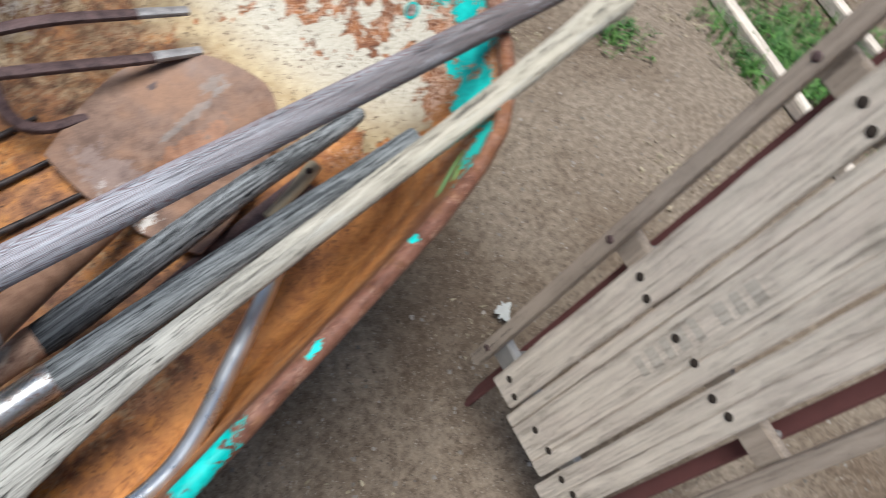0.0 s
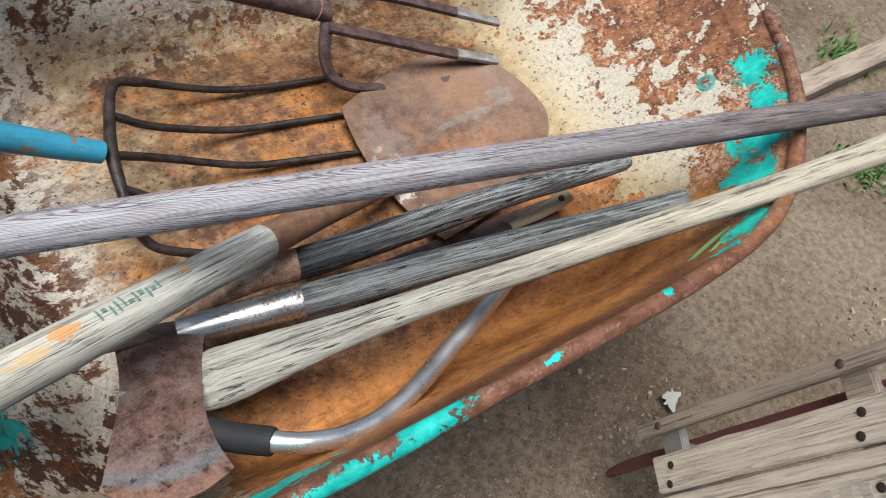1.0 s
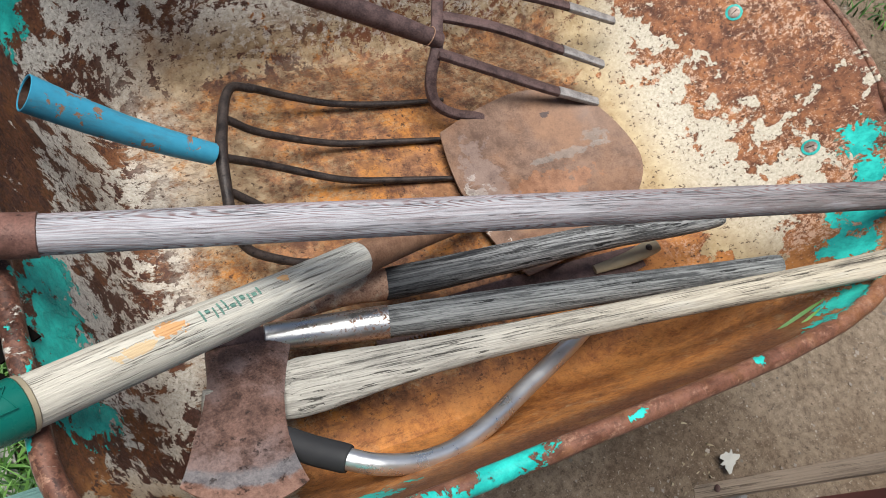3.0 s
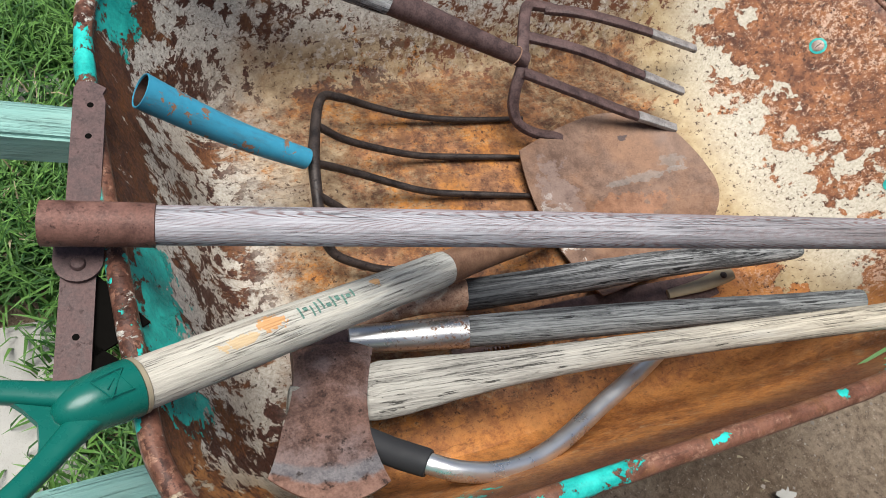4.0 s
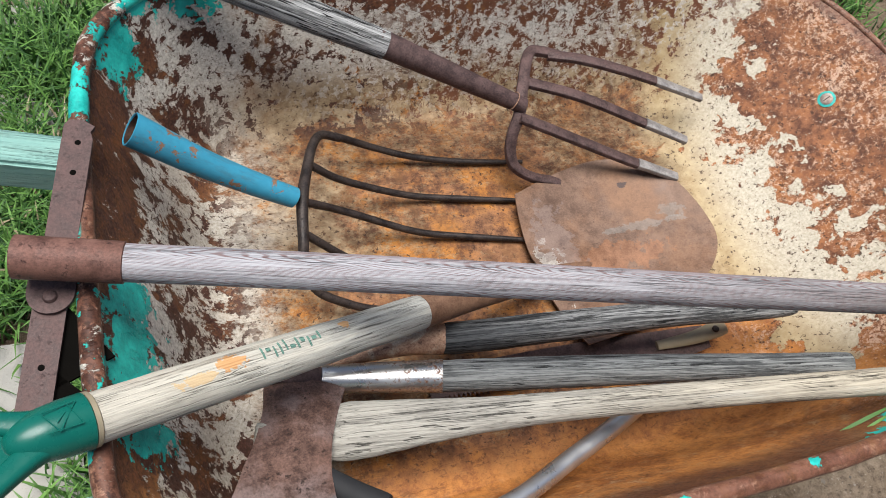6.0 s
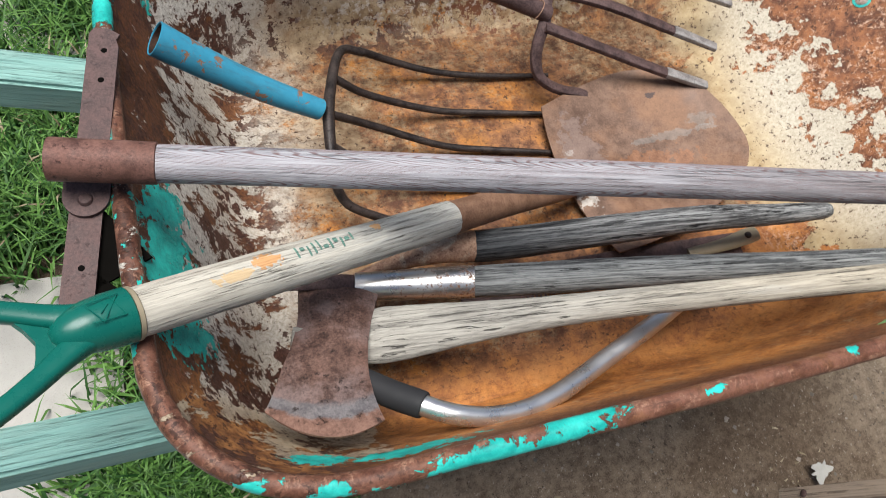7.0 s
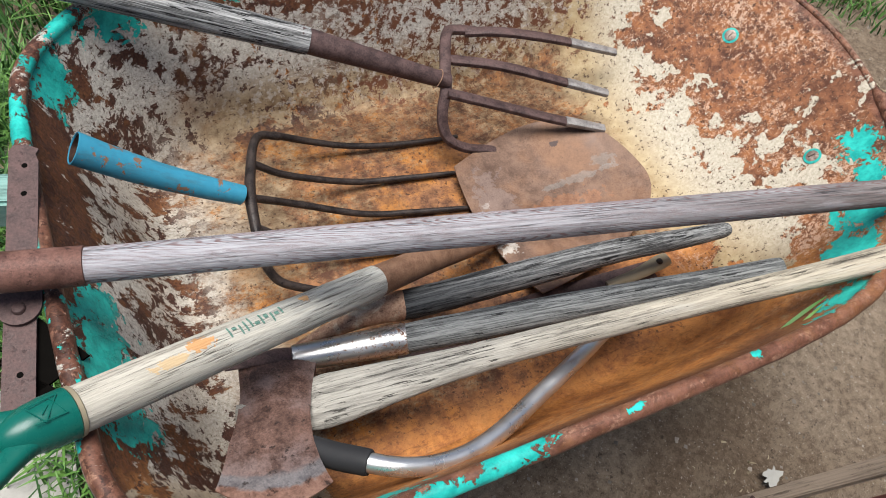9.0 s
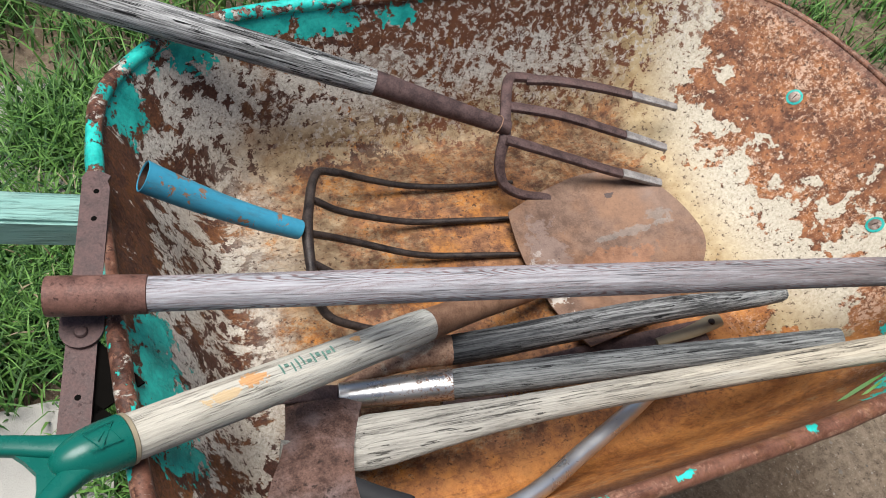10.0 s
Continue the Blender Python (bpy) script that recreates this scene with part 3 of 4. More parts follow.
def pole(name, a, b, stations, mat, parent, label="", segs=20, flat=1.0, rough=0.02, seed=0):
    """A straight handle from a to b; stations are (share of the length, radius, sideways bend, upward bend)."""
    m, length = along(a, b)
    rows = curve([(s * length, w, u, r) for s, r, w, u in stations], 8)
    return part(name, tube(bmesh.new(), rows, segs, flat, rough=rough, seed=seed), mat, parent, label, m)


def pipe(name, a, b, r0, r1, mat, parent, wall=0.0016, label="", segs=28, bend=0.0):
    """A hollow tapered socket, open at a."""
    m, length = along(a, b)
    bm = bmesh.new()
    n = 12
    line = [(length * 0.6, r0 + (r1 - r0) * 0.6 - wall), (0.0, r0 - wall), (-0.0004, r0 - wall * 0.5)]
    line += [(length * k / n, r0 + (r1 - r0) * k / n) for k in range(n + 1)] + [(length + 0.0015, r1 * 0.8)]
    rings = []
    for x, r in line:
        lift = bend * math.sin(math.pi * min(1, max(0, x / length)))
        r *= 1 + 0.02 * noise.noise(Vector((x * 40, r0 * 900, 0)))
        rings.append([bm.verts.new((x, r * math.cos(2 * math.pi * k / segs), lift + r * math.sin(2 * math.pi * k / segs))) for k in range(segs)])
    for p, q in zip(rings, rings[1:]):
        for k in range(segs):
            bm.faces.new((p[k], p[(k + 1) % segs], q[(k + 1) % segs], q[k]))
    bm.faces.new(rings[0][::-1])
    bm.faces.new(rings[-1])
    ob = part(name, bm, mat, parent, label, m)
    # added inner tube: rust, coloured darker to carry the shade of the opening
    bore = bmesh.new()
    tube(bore, [(0.0015, 0, 0, r0 - wall * 1.05), (length * 0.5, 0, bend * 0.9, (r0 + r1) / 2 - wall * 1.6)], segs, caps=False)
    part("bore", bore, M_BLACKRUST, ob, "rusty inside, darkened for the shade in the socket", m)
    return ob


def box(bm, size, m=None, bevel=0.0):
    made = bmesh.ops.create_cube(bm, size=1.0)["verts"]
    bmesh.ops.scale(bm, vec=size, verts=made)
    if bevel:
        edges = list({e for v in made for e in v.link_edges})
        made = bmesh.ops.bevel(bm, geom=edges, offset=bevel, segments=2, affect="EDGES")["verts"]
        made = list({v for v in bm.verts if v in set(made)}) if m else made
    if m:
        bmesh.ops.transform(bm, matrix=m, verts=list(bm.verts) if bevel else made)
    return bm


def plate(bm, outline, thick, m=None):
    """A flat plate from an outline in local x, y, its top at z 0."""
    top = [bm.verts.new((x, y, 0)) for x, y in outline]
    low = [bm.verts.new((x, y, -thick)) for x, y in outline]
    bm.faces.new(top), bm.faces.new(low[::-1])
    for k in range(len(top)):
        j = (k + 1) % len(top)
        bm.faces.new((top[k], low[k], low[j], top[j]))
    if m:
        bmesh.ops.transform(bm, matrix=m, verts=list(bm.verts))
    return bm


def bolt(bm, at, r, h, normal=(0, 0, 1)):
    m = Vector(normal).to_track_quat("Z", "Y").to_matrix().to_4x4()
    m.translation = at
    prof = ((r, 0), (r, h * 0.35), (r * 0.8, h * 0.8), (r * 0.4, h))
    rings = [[bm.verts.new(m @ Vector((q * math.cos(a * math.pi / 7), q * math.sin(a * math.pi / 7), z))) for a in range(14)] for q, z in prof]
    for p, q in zip(rings, rings[1:]):
        for k in range(14):
            bm.faces.new((p[k], p[(k + 1) % 14], q[(k + 1) % 14], q[k]))
    bm.faces.new(rings[-1])
    bm.faces.new(rings[0][::-1])
    return bm


# ---- ground ----
def ground_height(x, y):
    v = Vector((x, y, 0))
    return 0.010 * noise.noise(v * 2.3) + 0.005 * noise.noise(v * 9) + 0.0025 * noise.noise(v * 31)


def build_ground():
    line = [-60, -25, -10, -5, -3, *[-2 + 0.04 * k for k in range(126)], 4, 6, 10, 25, 60]
    bm = bmesh.new()
    grid = [[bm.verts.new((x, y, ground_height(x, y) - 0.004)) for x in line] for y in line]
    for a, b in zip(grid, grid[1:]):
        for k in range(len(line) - 1):
            bm.faces.new((a[k], a[k + 1], b[k + 1], b[k]))
    ob = part("ground", bm, M_SOIL)
    tagged(ob, "bare trodden brown dirt with grit and straw", "ground", kind="structure")
    for name, x0, x1, y0, y1 in (("pavement", -1.25, -0.37, -0.55, 0.355), ("pavement", -0.56, -0.18, 0.80, 1.12)):
        bm = bmesh.new()
        n = 26
        edge = []
        for k in range(4 * n):
            side, t = divmod(k, n)
            t /= n
            x, y = ((x0 + (x1 - x0) * t, y0), (x1, y0 + (y1 - y0) * t), (x1 - (x1 - x0) * t, y1), (x0, y1 - (y1 - y0) * t))[side]
            edge.append((x + 0.018 * noise.noise(Vector((x * 7, y * 7, 3))), y + 0.018 * noise.noise(Vector((x * 7, y * 7, 9)))))
        plate(bm, edge, 0.05, pose(0, 0, 0.016))
        tagged(part(name, bm, M_SLAB, smooth=False), "worn grey concrete slab set in the grass", "pavement", kind="structure")


build_ground()


# ---- wheelbarrow ----
FLOOR, RIM = 0.432, 0.640
RIM_LINE = (
    (-0.268, 0.15), (-0.268, -0.02), (-0.262, -0.10), (-0.225, -0.158), (-0.16, -0.188), (-0.05, -0.192), (0.16, -0.194), (0.36, -0.193),
    (0.49, -0.176), (0.585, -0.125), (0.66, -0.055), (0.715, 0.035), (0.748, 0.15), (0.742, 0.255), (0.700, 0.375), (0.615, 0.455), (0.50, 0.487),
    (0.36, 0.492), (0.16, 0.492), (-0.05, 0.489), (-0.16, 0.462), (-0.235, 0.398), (-0.262, 0.32),
)
FLOOR_LINE = (
    (-0.150, 0.15), (-0.150, 0.03), (-0.145, -0.035), (-0.120, -0.075), (-0.06, -0.094), (0.02, -0.098), (0.16, -0.098), (0.30, -0.090),
    (0.385, -0.068), (0.43, -0.035), (0.455, 0.01), (0.47, 0.07), (0.477, 0.15), (0.472, 0.23), (0.455, 0.30), (0.42, 0.36), (0.36, 0.39),
    (0.28, 0.40), (0.16, 0.40), (0.0, 0.398), (-0.09, 0.382), (-0.135, 0.335), (-0.148, 0.27),
)


def ring_of(points, n):
    p = list(points)
    k = len(p)
    line = curve([p[-2], p[-1], *p, p[0], p[1]], n)[2 * n:(k + 2) * n]
    return [(float(q[0]), float(q[1])) for q in line]


RIMS, FLOORS = ring_of(RIM_LINE, 8), ring_of(FLOOR_LINE, 8)


def tray_profile(v, a=0.42):
    return v * v / (2 * a * (1 - a / 2)) if v < a else (v - a / 2) / (1 - a / 2)


def tray_point(k, v, lift=0.0):
    (fx, fy), (rx, ry) = FLOORS[k], RIMS[k]
    x, y = fx + (rx - fx) * v, fy + (ry - fy) * v
    z = FLOOR + (RIM - FLOOR) * tray_profile(v)
    dent = 0.004 * noise.noise(Vector((x * 7, y * 7, 0.3))) + 0.0018 * noise.noise(Vector((x * 23, y * 23, 4)))
    return Vector((x, y, z + dent * (1 - 0.8 * v) + lift))


def build_wheelbarrow():
    wb = thing("wheelbarrow", (0.15, 0.15, 0), "rusted wheelbarrow with flaking turquoise and cream paint, full of tools", "wheelbarrow")
    n = len(RIMS)
    bm = bmesh.new()
    loops = []
    for s in (0.0, 0.15, 0.3, 0.45, 0.6, 0.72, 0.82, 0.9, 0.96):
        loops.append([bm.verts.new((0.15 + (FLOORS[k][0] - 0.15) * s, 0.15 + (FLOORS[k][1] - 0.15) * s,
                      FLOOR + 0.003 * noise.noise(Vector(((FLOORS[k][0] - 0.15) * s * 8, (FLOORS[k][1] - 0.15) * s * 8, 0.7))))) for k in range(n)] if s else None)
    middle = bm.verts.new((0.15, 0.15, FLOOR))
    for k in range(n):
        bm.faces.new((middle, loops[1][k], loops[1][(k + 1) % n]))
    loops = loops[1:]
    for j in range(0, 21):
        loops.append([bm.verts.new(tray_point(k, j / 20)) for k in range(n)])
    for a, b in zip(loops, loops[1:]):
        for k in range(n):
            bm.faces.new((a[k], a[(k + 1) % n], b[(k + 1) % n], b[k]))
    # under side
    low = [[bm.verts.new(v.co + Vector((0, 0, -0.003)) + Vector(((v.co.x - 0.2), (v.co.y - 0.15), 0)) * 0.006) for v in ring] for ring in loops[7::4]]
    lowmid = bm.verts.new((0.15, 0.15, FLOOR - 0.004))
    for k in range(n):
        bm.faces.new((lowmid, low[0][(k + 1) % n], low[0][k]))
    for a, b in zip(low, low[1:]):
        for k in range(n):
            bm.faces.new((a[k], b[k], b[(k + 1) % n], a[(k + 1) % n]))
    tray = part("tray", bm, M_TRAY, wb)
    # rolled rim
    bm = bmesh.new()
    r = 0.0092
    rings = []
    for k in range(n):
        x, y = RIMS[k]
        d = Vector((RIMS[(k + 1) % n][0] - RIMS[k - 1][0], RIMS[(k + 1) % n][1] - RIMS[k - 1][1], 0)).normalized()
        out = Vector((d.y, -d.x, 0))
        q = r * (1 - 0.5 * min(1, max(0, (x - 0.45) / 0.2)) * (y > 0.05)) * (1 + 0.10 * noise.noise(Vector((x * 30, y * 30, 0))))
        rings.append([bm.verts.new(Vector((x, y, RIM - 0.001)) + out * (math.cos(a) * q + 0.43 * q) + Vector((0, 0, math.sin(a) * q))) for a in [2 * math.pi * i / 12 for i in range(12)]])
    for k in range(n):
        a, b = rings[k], rings[(k + 1) % n]
        for i in range(12):
            bm.faces.new((a[i], a[(i + 1) % 12], b[(i + 1) % 12], b[i]))
    part("rolled_rim", bm, M_RIM, tray, "rusted rolled rim with chips of turquoise paint")
    # two bolts with rings of old paint at the front
    for x, y in ((0.670, 0.262), (0.641, 0.034)):
        k, v = min(((k, v) for k in range(n) for v in range(41)), key=lambda c: (tray_point(c[0], c[1] / 40) - Vector((x, y, tray_point(c[0], c[1] / 40).z))).length)
        hit = tray_point(k, v / 40)
        up = (tray_point((k + 2) % n, v / 40) - tray_point(k - 2, v / 40)).cross(tray_point(k, (v + 2) / 40) - tray_point(k, (v - 2) / 40)).normalized()
        up = up if up.z > 0 else -up
        part("washer", bolt(bmesh.new(), hit + up * 0.0006, 0.0118, 0.0010, up), M_TEALCHIP, tray, "ring of turquoise paint round a bolt")
        head = part("bolt", bolt(bmesh.new(), hit + up * 0.0010, 0.0084, 0.0016, up), M_BOLT, tray, "rusty slotted bolt head")
        ms = up.to_track_quat("Z", "Y").to_matrix().to_4x4()
        ms.translation = hit + up * 0.0026
        part("slot", box(bmesh.new(), (0.0012, 0.0095, 0.0006), ms), M_BLACKRUST, head, smooth=False)
    # the two long wooden shafts
    for y, dy, out in ((-0.075, 0.10, 0.0), (0.372, -0.10, 0.020)):
        m, length = along((-0.95, y - dy * 0.25 + out, 0.612), (0.98, y + dy, 0.107))
        bm = box(bmesh.new(), (length, 0.044 + out * 0.3, 0.048), pose(length / 2, 0, 0), 0.004)
        part("shaft", bm, M_BEAM, wb, "turquoise-painted wooden shaft", m)
    # legs, wheel and axle below the tray
    for y in (-0.02, 0.32):
        bm = bmesh.new()
        tube(bm, curve([(-0.20, y, 0.41, 0.012), (-0.16, y - 0.01, 0.2, 0.012), (-0.14, y - 0.01, 0.012, 0.012)], 5), 10)
        part("leg", bm, M_IRON, wb)
    bm = bmesh.new()
    tube(bm, [(0.95, 0.15 + 0.06 * k, 0.185, 0.010) for k in (-2.2, 2.2)], 12)
    part("axle", bm, M_IRON, wb)
    bm = bmesh.new()
    ring = []
    for k in range(40):
        a = 2 * math.pi * k / 40
        ring.append([bm.verts.new((0.95 + math.cos(a) * q, 0.15 + w, 0.185 + math.sin(a) * q)) for q, w in ((0.13, -0.03), (0.165, -0.036), (0.182, -0.018), (0.182, 0.018), (0.165, 0.036), (0.13, 0.03))])
    for k in range(40):
        a, b = ring[k], ring[(k + 1) % 40]
        for i in range(6):
            bm.faces.new((a[i], a[(i + 1) % 6], b[(i + 1) % 6], b[i]))
    wheel = part("wheel", bm, M_TYRE, wb, "black rubber tyre")
    bm = bmesh.new()
    tube(bm, [(0.95, 0.128, 0.185, 0.132), (0.95, 0.172, 0.185, 0.132)], 32)
    part("rim_disc", bm, M_IRONRED, wheel)


build_wheelbarrow()


# ---- tools in the tray ----
def build_weed_cutter():
    t = thing("weed_cutter", (-0.28, 0.09, 0.64), "long grey wooden handle in rusted socket with flat drilled bar", "garden tool")
    a, b = (-0.244, 0.0855, 0.6762), (1.02, -0.188, 0.662)
    pole("handle", a, b, [(0, 0.0158, 0, 0), (0.2, 0.0162, 0, 0.001), (0.5, 0.0158, 0, 0.001), (0.8, 0.0148, 0, 0), (1, 0.0143, 0, 0)], M_WGREY, t, "weathered grey wooden handle", 28)
    pipe("socket", (-0.318, 0.1015, 0.678), (-0.2390, 0.0845, 0.676), 0.0175, 0.0176, M_IRONRED, t, 0.003, "rusted iron socket")
    p, q = Vector((-0.266, 0.250, 0.660)), Vector((-0.3235, -0.038, 0.628))
    m, length = along(p, q)
    w = 0.0130
    outline = [(0, w * 0.2), (0.006, w), (0.012, w * 0.8), (0.02, w), (length, w), (length, -w), (0.006, -w), (0, -w * 0.7)]
    bar = part("bar", plate(bmesh.new(), outline, 0.004), M_IRON, t, "flat rusted bar with bolt holes", m, smooth=False)
    # bolt holes drawn as black discs
    for s, o in ((0.024, 0.001), (0.055, 0.001), (0.232, 0.001), (0.272, 0.0)):
        part("hole", bolt(bmesh.new(), (s, o, -0.0005), 0.0030, 0.0009), M_BLACK, bar, m=m)
    tab = [(math.cos(a) * 0.0185, math.sin(a) * 0.0185) for a in [math.pi * k / 14 for k in range(15)]] + [(-0.0185, -0.03), (0.0185, -0.03)]
    mt = Matrix.Translation(m @ Vector((0.170, 0.0, 0.0045))) @ m.to_3x3().to_4x4() @ pose(0, 0, 0, 0, 0, -90)
    part("tab", plate(bmesh.new(), tab, 0.004, pose(0, 0, 0)), M_IRON, t, "rounded riveted tab", mt, smooth=False)
    part("rivet", bolt(bmesh.new(), m @ Vector((0.174, 0, 0.004)), 0.006, 0.004), M_IRON, t)
    # the triangles also stand in for the dark shade between bar and rim
    for s, l in ((0.178, 0.070), (0.235, 0.05)):
        tri = [(s, w * 0.9), (s + l, w * 0.9), (s + l * 0.6, w + 0.040)]
        part("tooth", plate(bmesh.new(), tri, 0.003, pose(0, 0, -0.006)), M_BLACK, t, "triangular tooth, black for the shaded gap beside the bar", m, smooth=False)


def build_spade():
    t = thing("d_handle_shovel", (0.30, 0.13, 0.44), "rusted shovel with pale wooden shaft and green plastic D-grip", "shovel")
    a, b = Vector((-0.272, -0.036, 0.661)), Vector((0.026, 0.054, 0.553))
    axis = (a - b).normalized()
    pole("shaft", a + axis * 0.01, b, [(0, 0.0195, 0, 0), (0.3, 0.0200, 0, 0), (0.7, 0.0188, 0, 0), (0.97, 0.0185, 0, 0), (1, 0.0165, 0, 0)], M_WPALE, t, "pale weathered wooden shaft", 28, rough=0.03)
    # stains and a faded print on the shaft
    m, length = along(a + axis * 0.01, b)

    def patch(name, s, ang, ls, wa, mat, label):
        bm = bmesh.new()
        n = 10
        centre = bm.verts.new((s, 0.0203 * math.sin(ang), 0.0203 * math.cos(ang)))
        edge = []
        for k in range(n * 2):
            f = 2 * math.pi * k / (n * 2)
            q = 1 + 0.5 * noise.noise(Vector((math.cos(f) * 1.5 + s * 90, math.sin(f) * 1.5, ang * 9)))
            cf, sf = math.cos(f), math.sin(f)
            cf, sf = math.copysign(abs(cf) ** 0.35, cf), math.copysign(abs(sf) ** 0.35, sf)
            ga = ang + wa * sf * (0.8 + 0.2 * q)
            edge.append(bm.verts.new((s + ls * (0.8 + 0.2 * q) * cf, 0.0202 * math.sin(ga), 0.0202 * math.cos(ga))))
        for k in range(n * 2):
            bm.faces.new((centre, edge[k], edge[(k + 1) % (2 * n)]))
        part(name, bm, mat, t, label, m)

    for k, (reach, tall) in enumerate(((0.0010, 0.30), (0.0022, 0.10), (0.0010, 0.26), (0.0011, 0.30), (0.0010, 0.30), (0.0024, 0.09), (0.0011, 0.28), (0.0022, 0.12), (0.0011, 0.25), (0.0024, 0.09), (0.0011, 0.22))):
        patch("printed_mark", 0.147 + 0.0058 * k, 0.02 + 0.10 * math.sin(2.1 * k), reach, tall, M_MARK, "faded green print")
    # socket and blade
    bm = bmesh.new()
    tube(bm, curve([(0.014, 0.0505, 0.557, 0.0178), (0.10, 0.077, 0.523, 0.0162), (0.18, 0.100, 0.486, 0.0138), (0.25, 0.120, 0.458, 0.010), (0.30, 0.130, 0.445, 0.005)], 6), 24)
    part("blade_socket", bm, M_SOCKET, t, "brown rusted socket")
    o, ex = Vector((0.236, 0.130, 0.453)), Vector((0.992, 0.09, 0.0)).normalized()
    ey = Vector((-ex.y, ex.x, 0))
    bm = bmesh.new()
    ns, nt = 44, 24
    for side in (0, 1):
        grid = []
        for i in range(ns + 1):
            s = 1 - (1 - i / ns) ** 1.8
            w = 0.110 * (1 + 0.26 * math.sin(min(1, s / 0.6) * math.pi * 0.5)) * math.sqrt(max(0.0, 1 - max(0.0, (s - 0.38) / 0.62) ** 2.5)) + 0.002
            row = []
            for j in range(nt + 1):
                u = 2 * j / nt - 1
                half = w if u > 0 else 0.110 * math.sqrt(max(0.0, 1 - s ** 2.2)) + 0.002
                shoulder = 0.012 * (1 - abs(u) ** 2) * (1 - s) ** 4
                x = 0.248 * s - shoulder
                dish = 0.015 * u * u * (1 - 0.25 * s) * min(1.0, half / 0.09) ** 2 + 0.052 * max(0, s - 0.40) ** 1.3
                ridge = 0.010 * math.exp(-(u / 0.16) ** 2) * (1 - s) ** 1.5
                v = o + ex * x + ey * (u * half) + Vector((0, 0, dish + ridge - 0.008 - 0.0022 * side))
                row.append(bm.verts.new(v))
            grid.append(row)
        for a_, b_ in zip(grid, grid[1:]):
            for j in range(nt):
                bm.faces.new((a_[j], a_[j + 1], b_[j + 1], b_[j]))
        if side:
            border = lambda g: [*g[0], *[r[-1] for r in g[1:]], *g[-1][-2::-1], *[r[0] for r in g[-2:0:-1]]]
            p, q = border(first), border(grid)
            for k in range(len(p)):
                bm.faces.new((p[k], p[(k + 1) % len(p)], q[(k + 1) % len(p)], q[k]))
        first = grid
    part("blade", bm, M_SHOVEL, t, "brown rusted rounded blade with pale scrapes")
    # D-grip
    a = a + axis * 0.007
    side = Vector((0.27, -0.96, -0.02))
    side = (side - axis * side.dot(axis)).normalized()
    bm = bmesh.new()
    tube(bm, [(*(a + axis * d), r) for d, r in ((-0.004, 0.0195), (-0.002, 0.0216), (0.014, 0.0212), (0.028, 0.0196), (0.038, 0.0165), (0.046, 0.0125), (0.051, 0.0085), (0.054, 0.0040))], 28)
    part("wood_ring", tube(bmesh.new(), [(*(a - axis * 0.0075), 0.0200), (*(a - axis * 0.0065), 0.0212), (*(a - axis * 0.003), 0.0214)], 28), M_TAN, t, "tan ring where shaft meets grip")
    grip = part("grip_collar", bm, M_PLASTIC, t, "green plastic collar with a raised triangle")
    for k in (-1, 1):
        bm = bmesh.new()
        rows = [(*(a + axis * d + side * k * o), r) for d, o, r in ((0.012, 0.006, 0.0125), (0.032, 0.009, 0.0108), (0.050, 0.0170, 0.0090), (0.070, 0.0275, 0.0080), (0.095, 0.0390, 0.0076), (0.124, 0.050, 0.0078), (0.148, 0.056, 0.0090), (0.160, 0.057, 0.0105))]
        tube(bm, curve(rows, 6), 20, flat=0.85, power=2.8)
        part("grip_arm", bm, M_PLASTIC, t)
    bm = bmesh.new()
    tube(bm, [(*(a + axis * 0.158 + side * s), 0.0135) for s in (-0.058, -0.03, 0.0, 0.03, 0.058)], 18)
    part("grip_bar", bm, M_PLASTIC, t)
    top = side.cross(axis)
    top = top if top.z > 0 else -top
    bm = bmesh.new()
    mw = Matrix((axis, side, top)).transposed().to_4x4()
    mw.translation = a - axis * 0.020 + top * 0.001
    plate(bm, [(0.045, -0.010), (0.070, -0.017), (0.096, -0.029), (0.087, -0.012), (0.083, 0.0), (0.087, 0.012), (0.096, 0.029), (0.070, 0.017), (0.045, 0.010)], 0.006)
    part("grip_web", bm, M_PLASTIC, t, "thin web in the crotch of the grip", mw, smooth=False)
    mm = Matrix((axis, side, top)).transposed().to_4x4()
    mm.translation = a + axis * 0.018 + top * 0.0212
    bm = bmesh.new()
    for p, q in (((-0.012, -0.009), (0.012, -0.007)), ((0.012, -0.007), (0.004, 0.010)), ((0.004, 0.010), (-0.012, -0.009)), ((-0.012, 0.009), (0.012, 0.009)), ((-0.012, 0.009), (-0.006, -0.008)), ((-0.003, -0.003), (0.004, 0.003))):
        tube(bm, [(*p, 0, 0.00045), (*q, 0, 0.00045)], 6)
    part("emblem", bm, M_PLASTIC, grip, "raised triangle outline", mm)


def tine(parent, name, rows, mat, flat=1.0, power=2.0, segs=12):
    return part(name, tube(bmesh.new(), curve(rows, 7), segs, flat, power=power, rough=0.06, seed=rows[0][1] * 50), mat, parent)


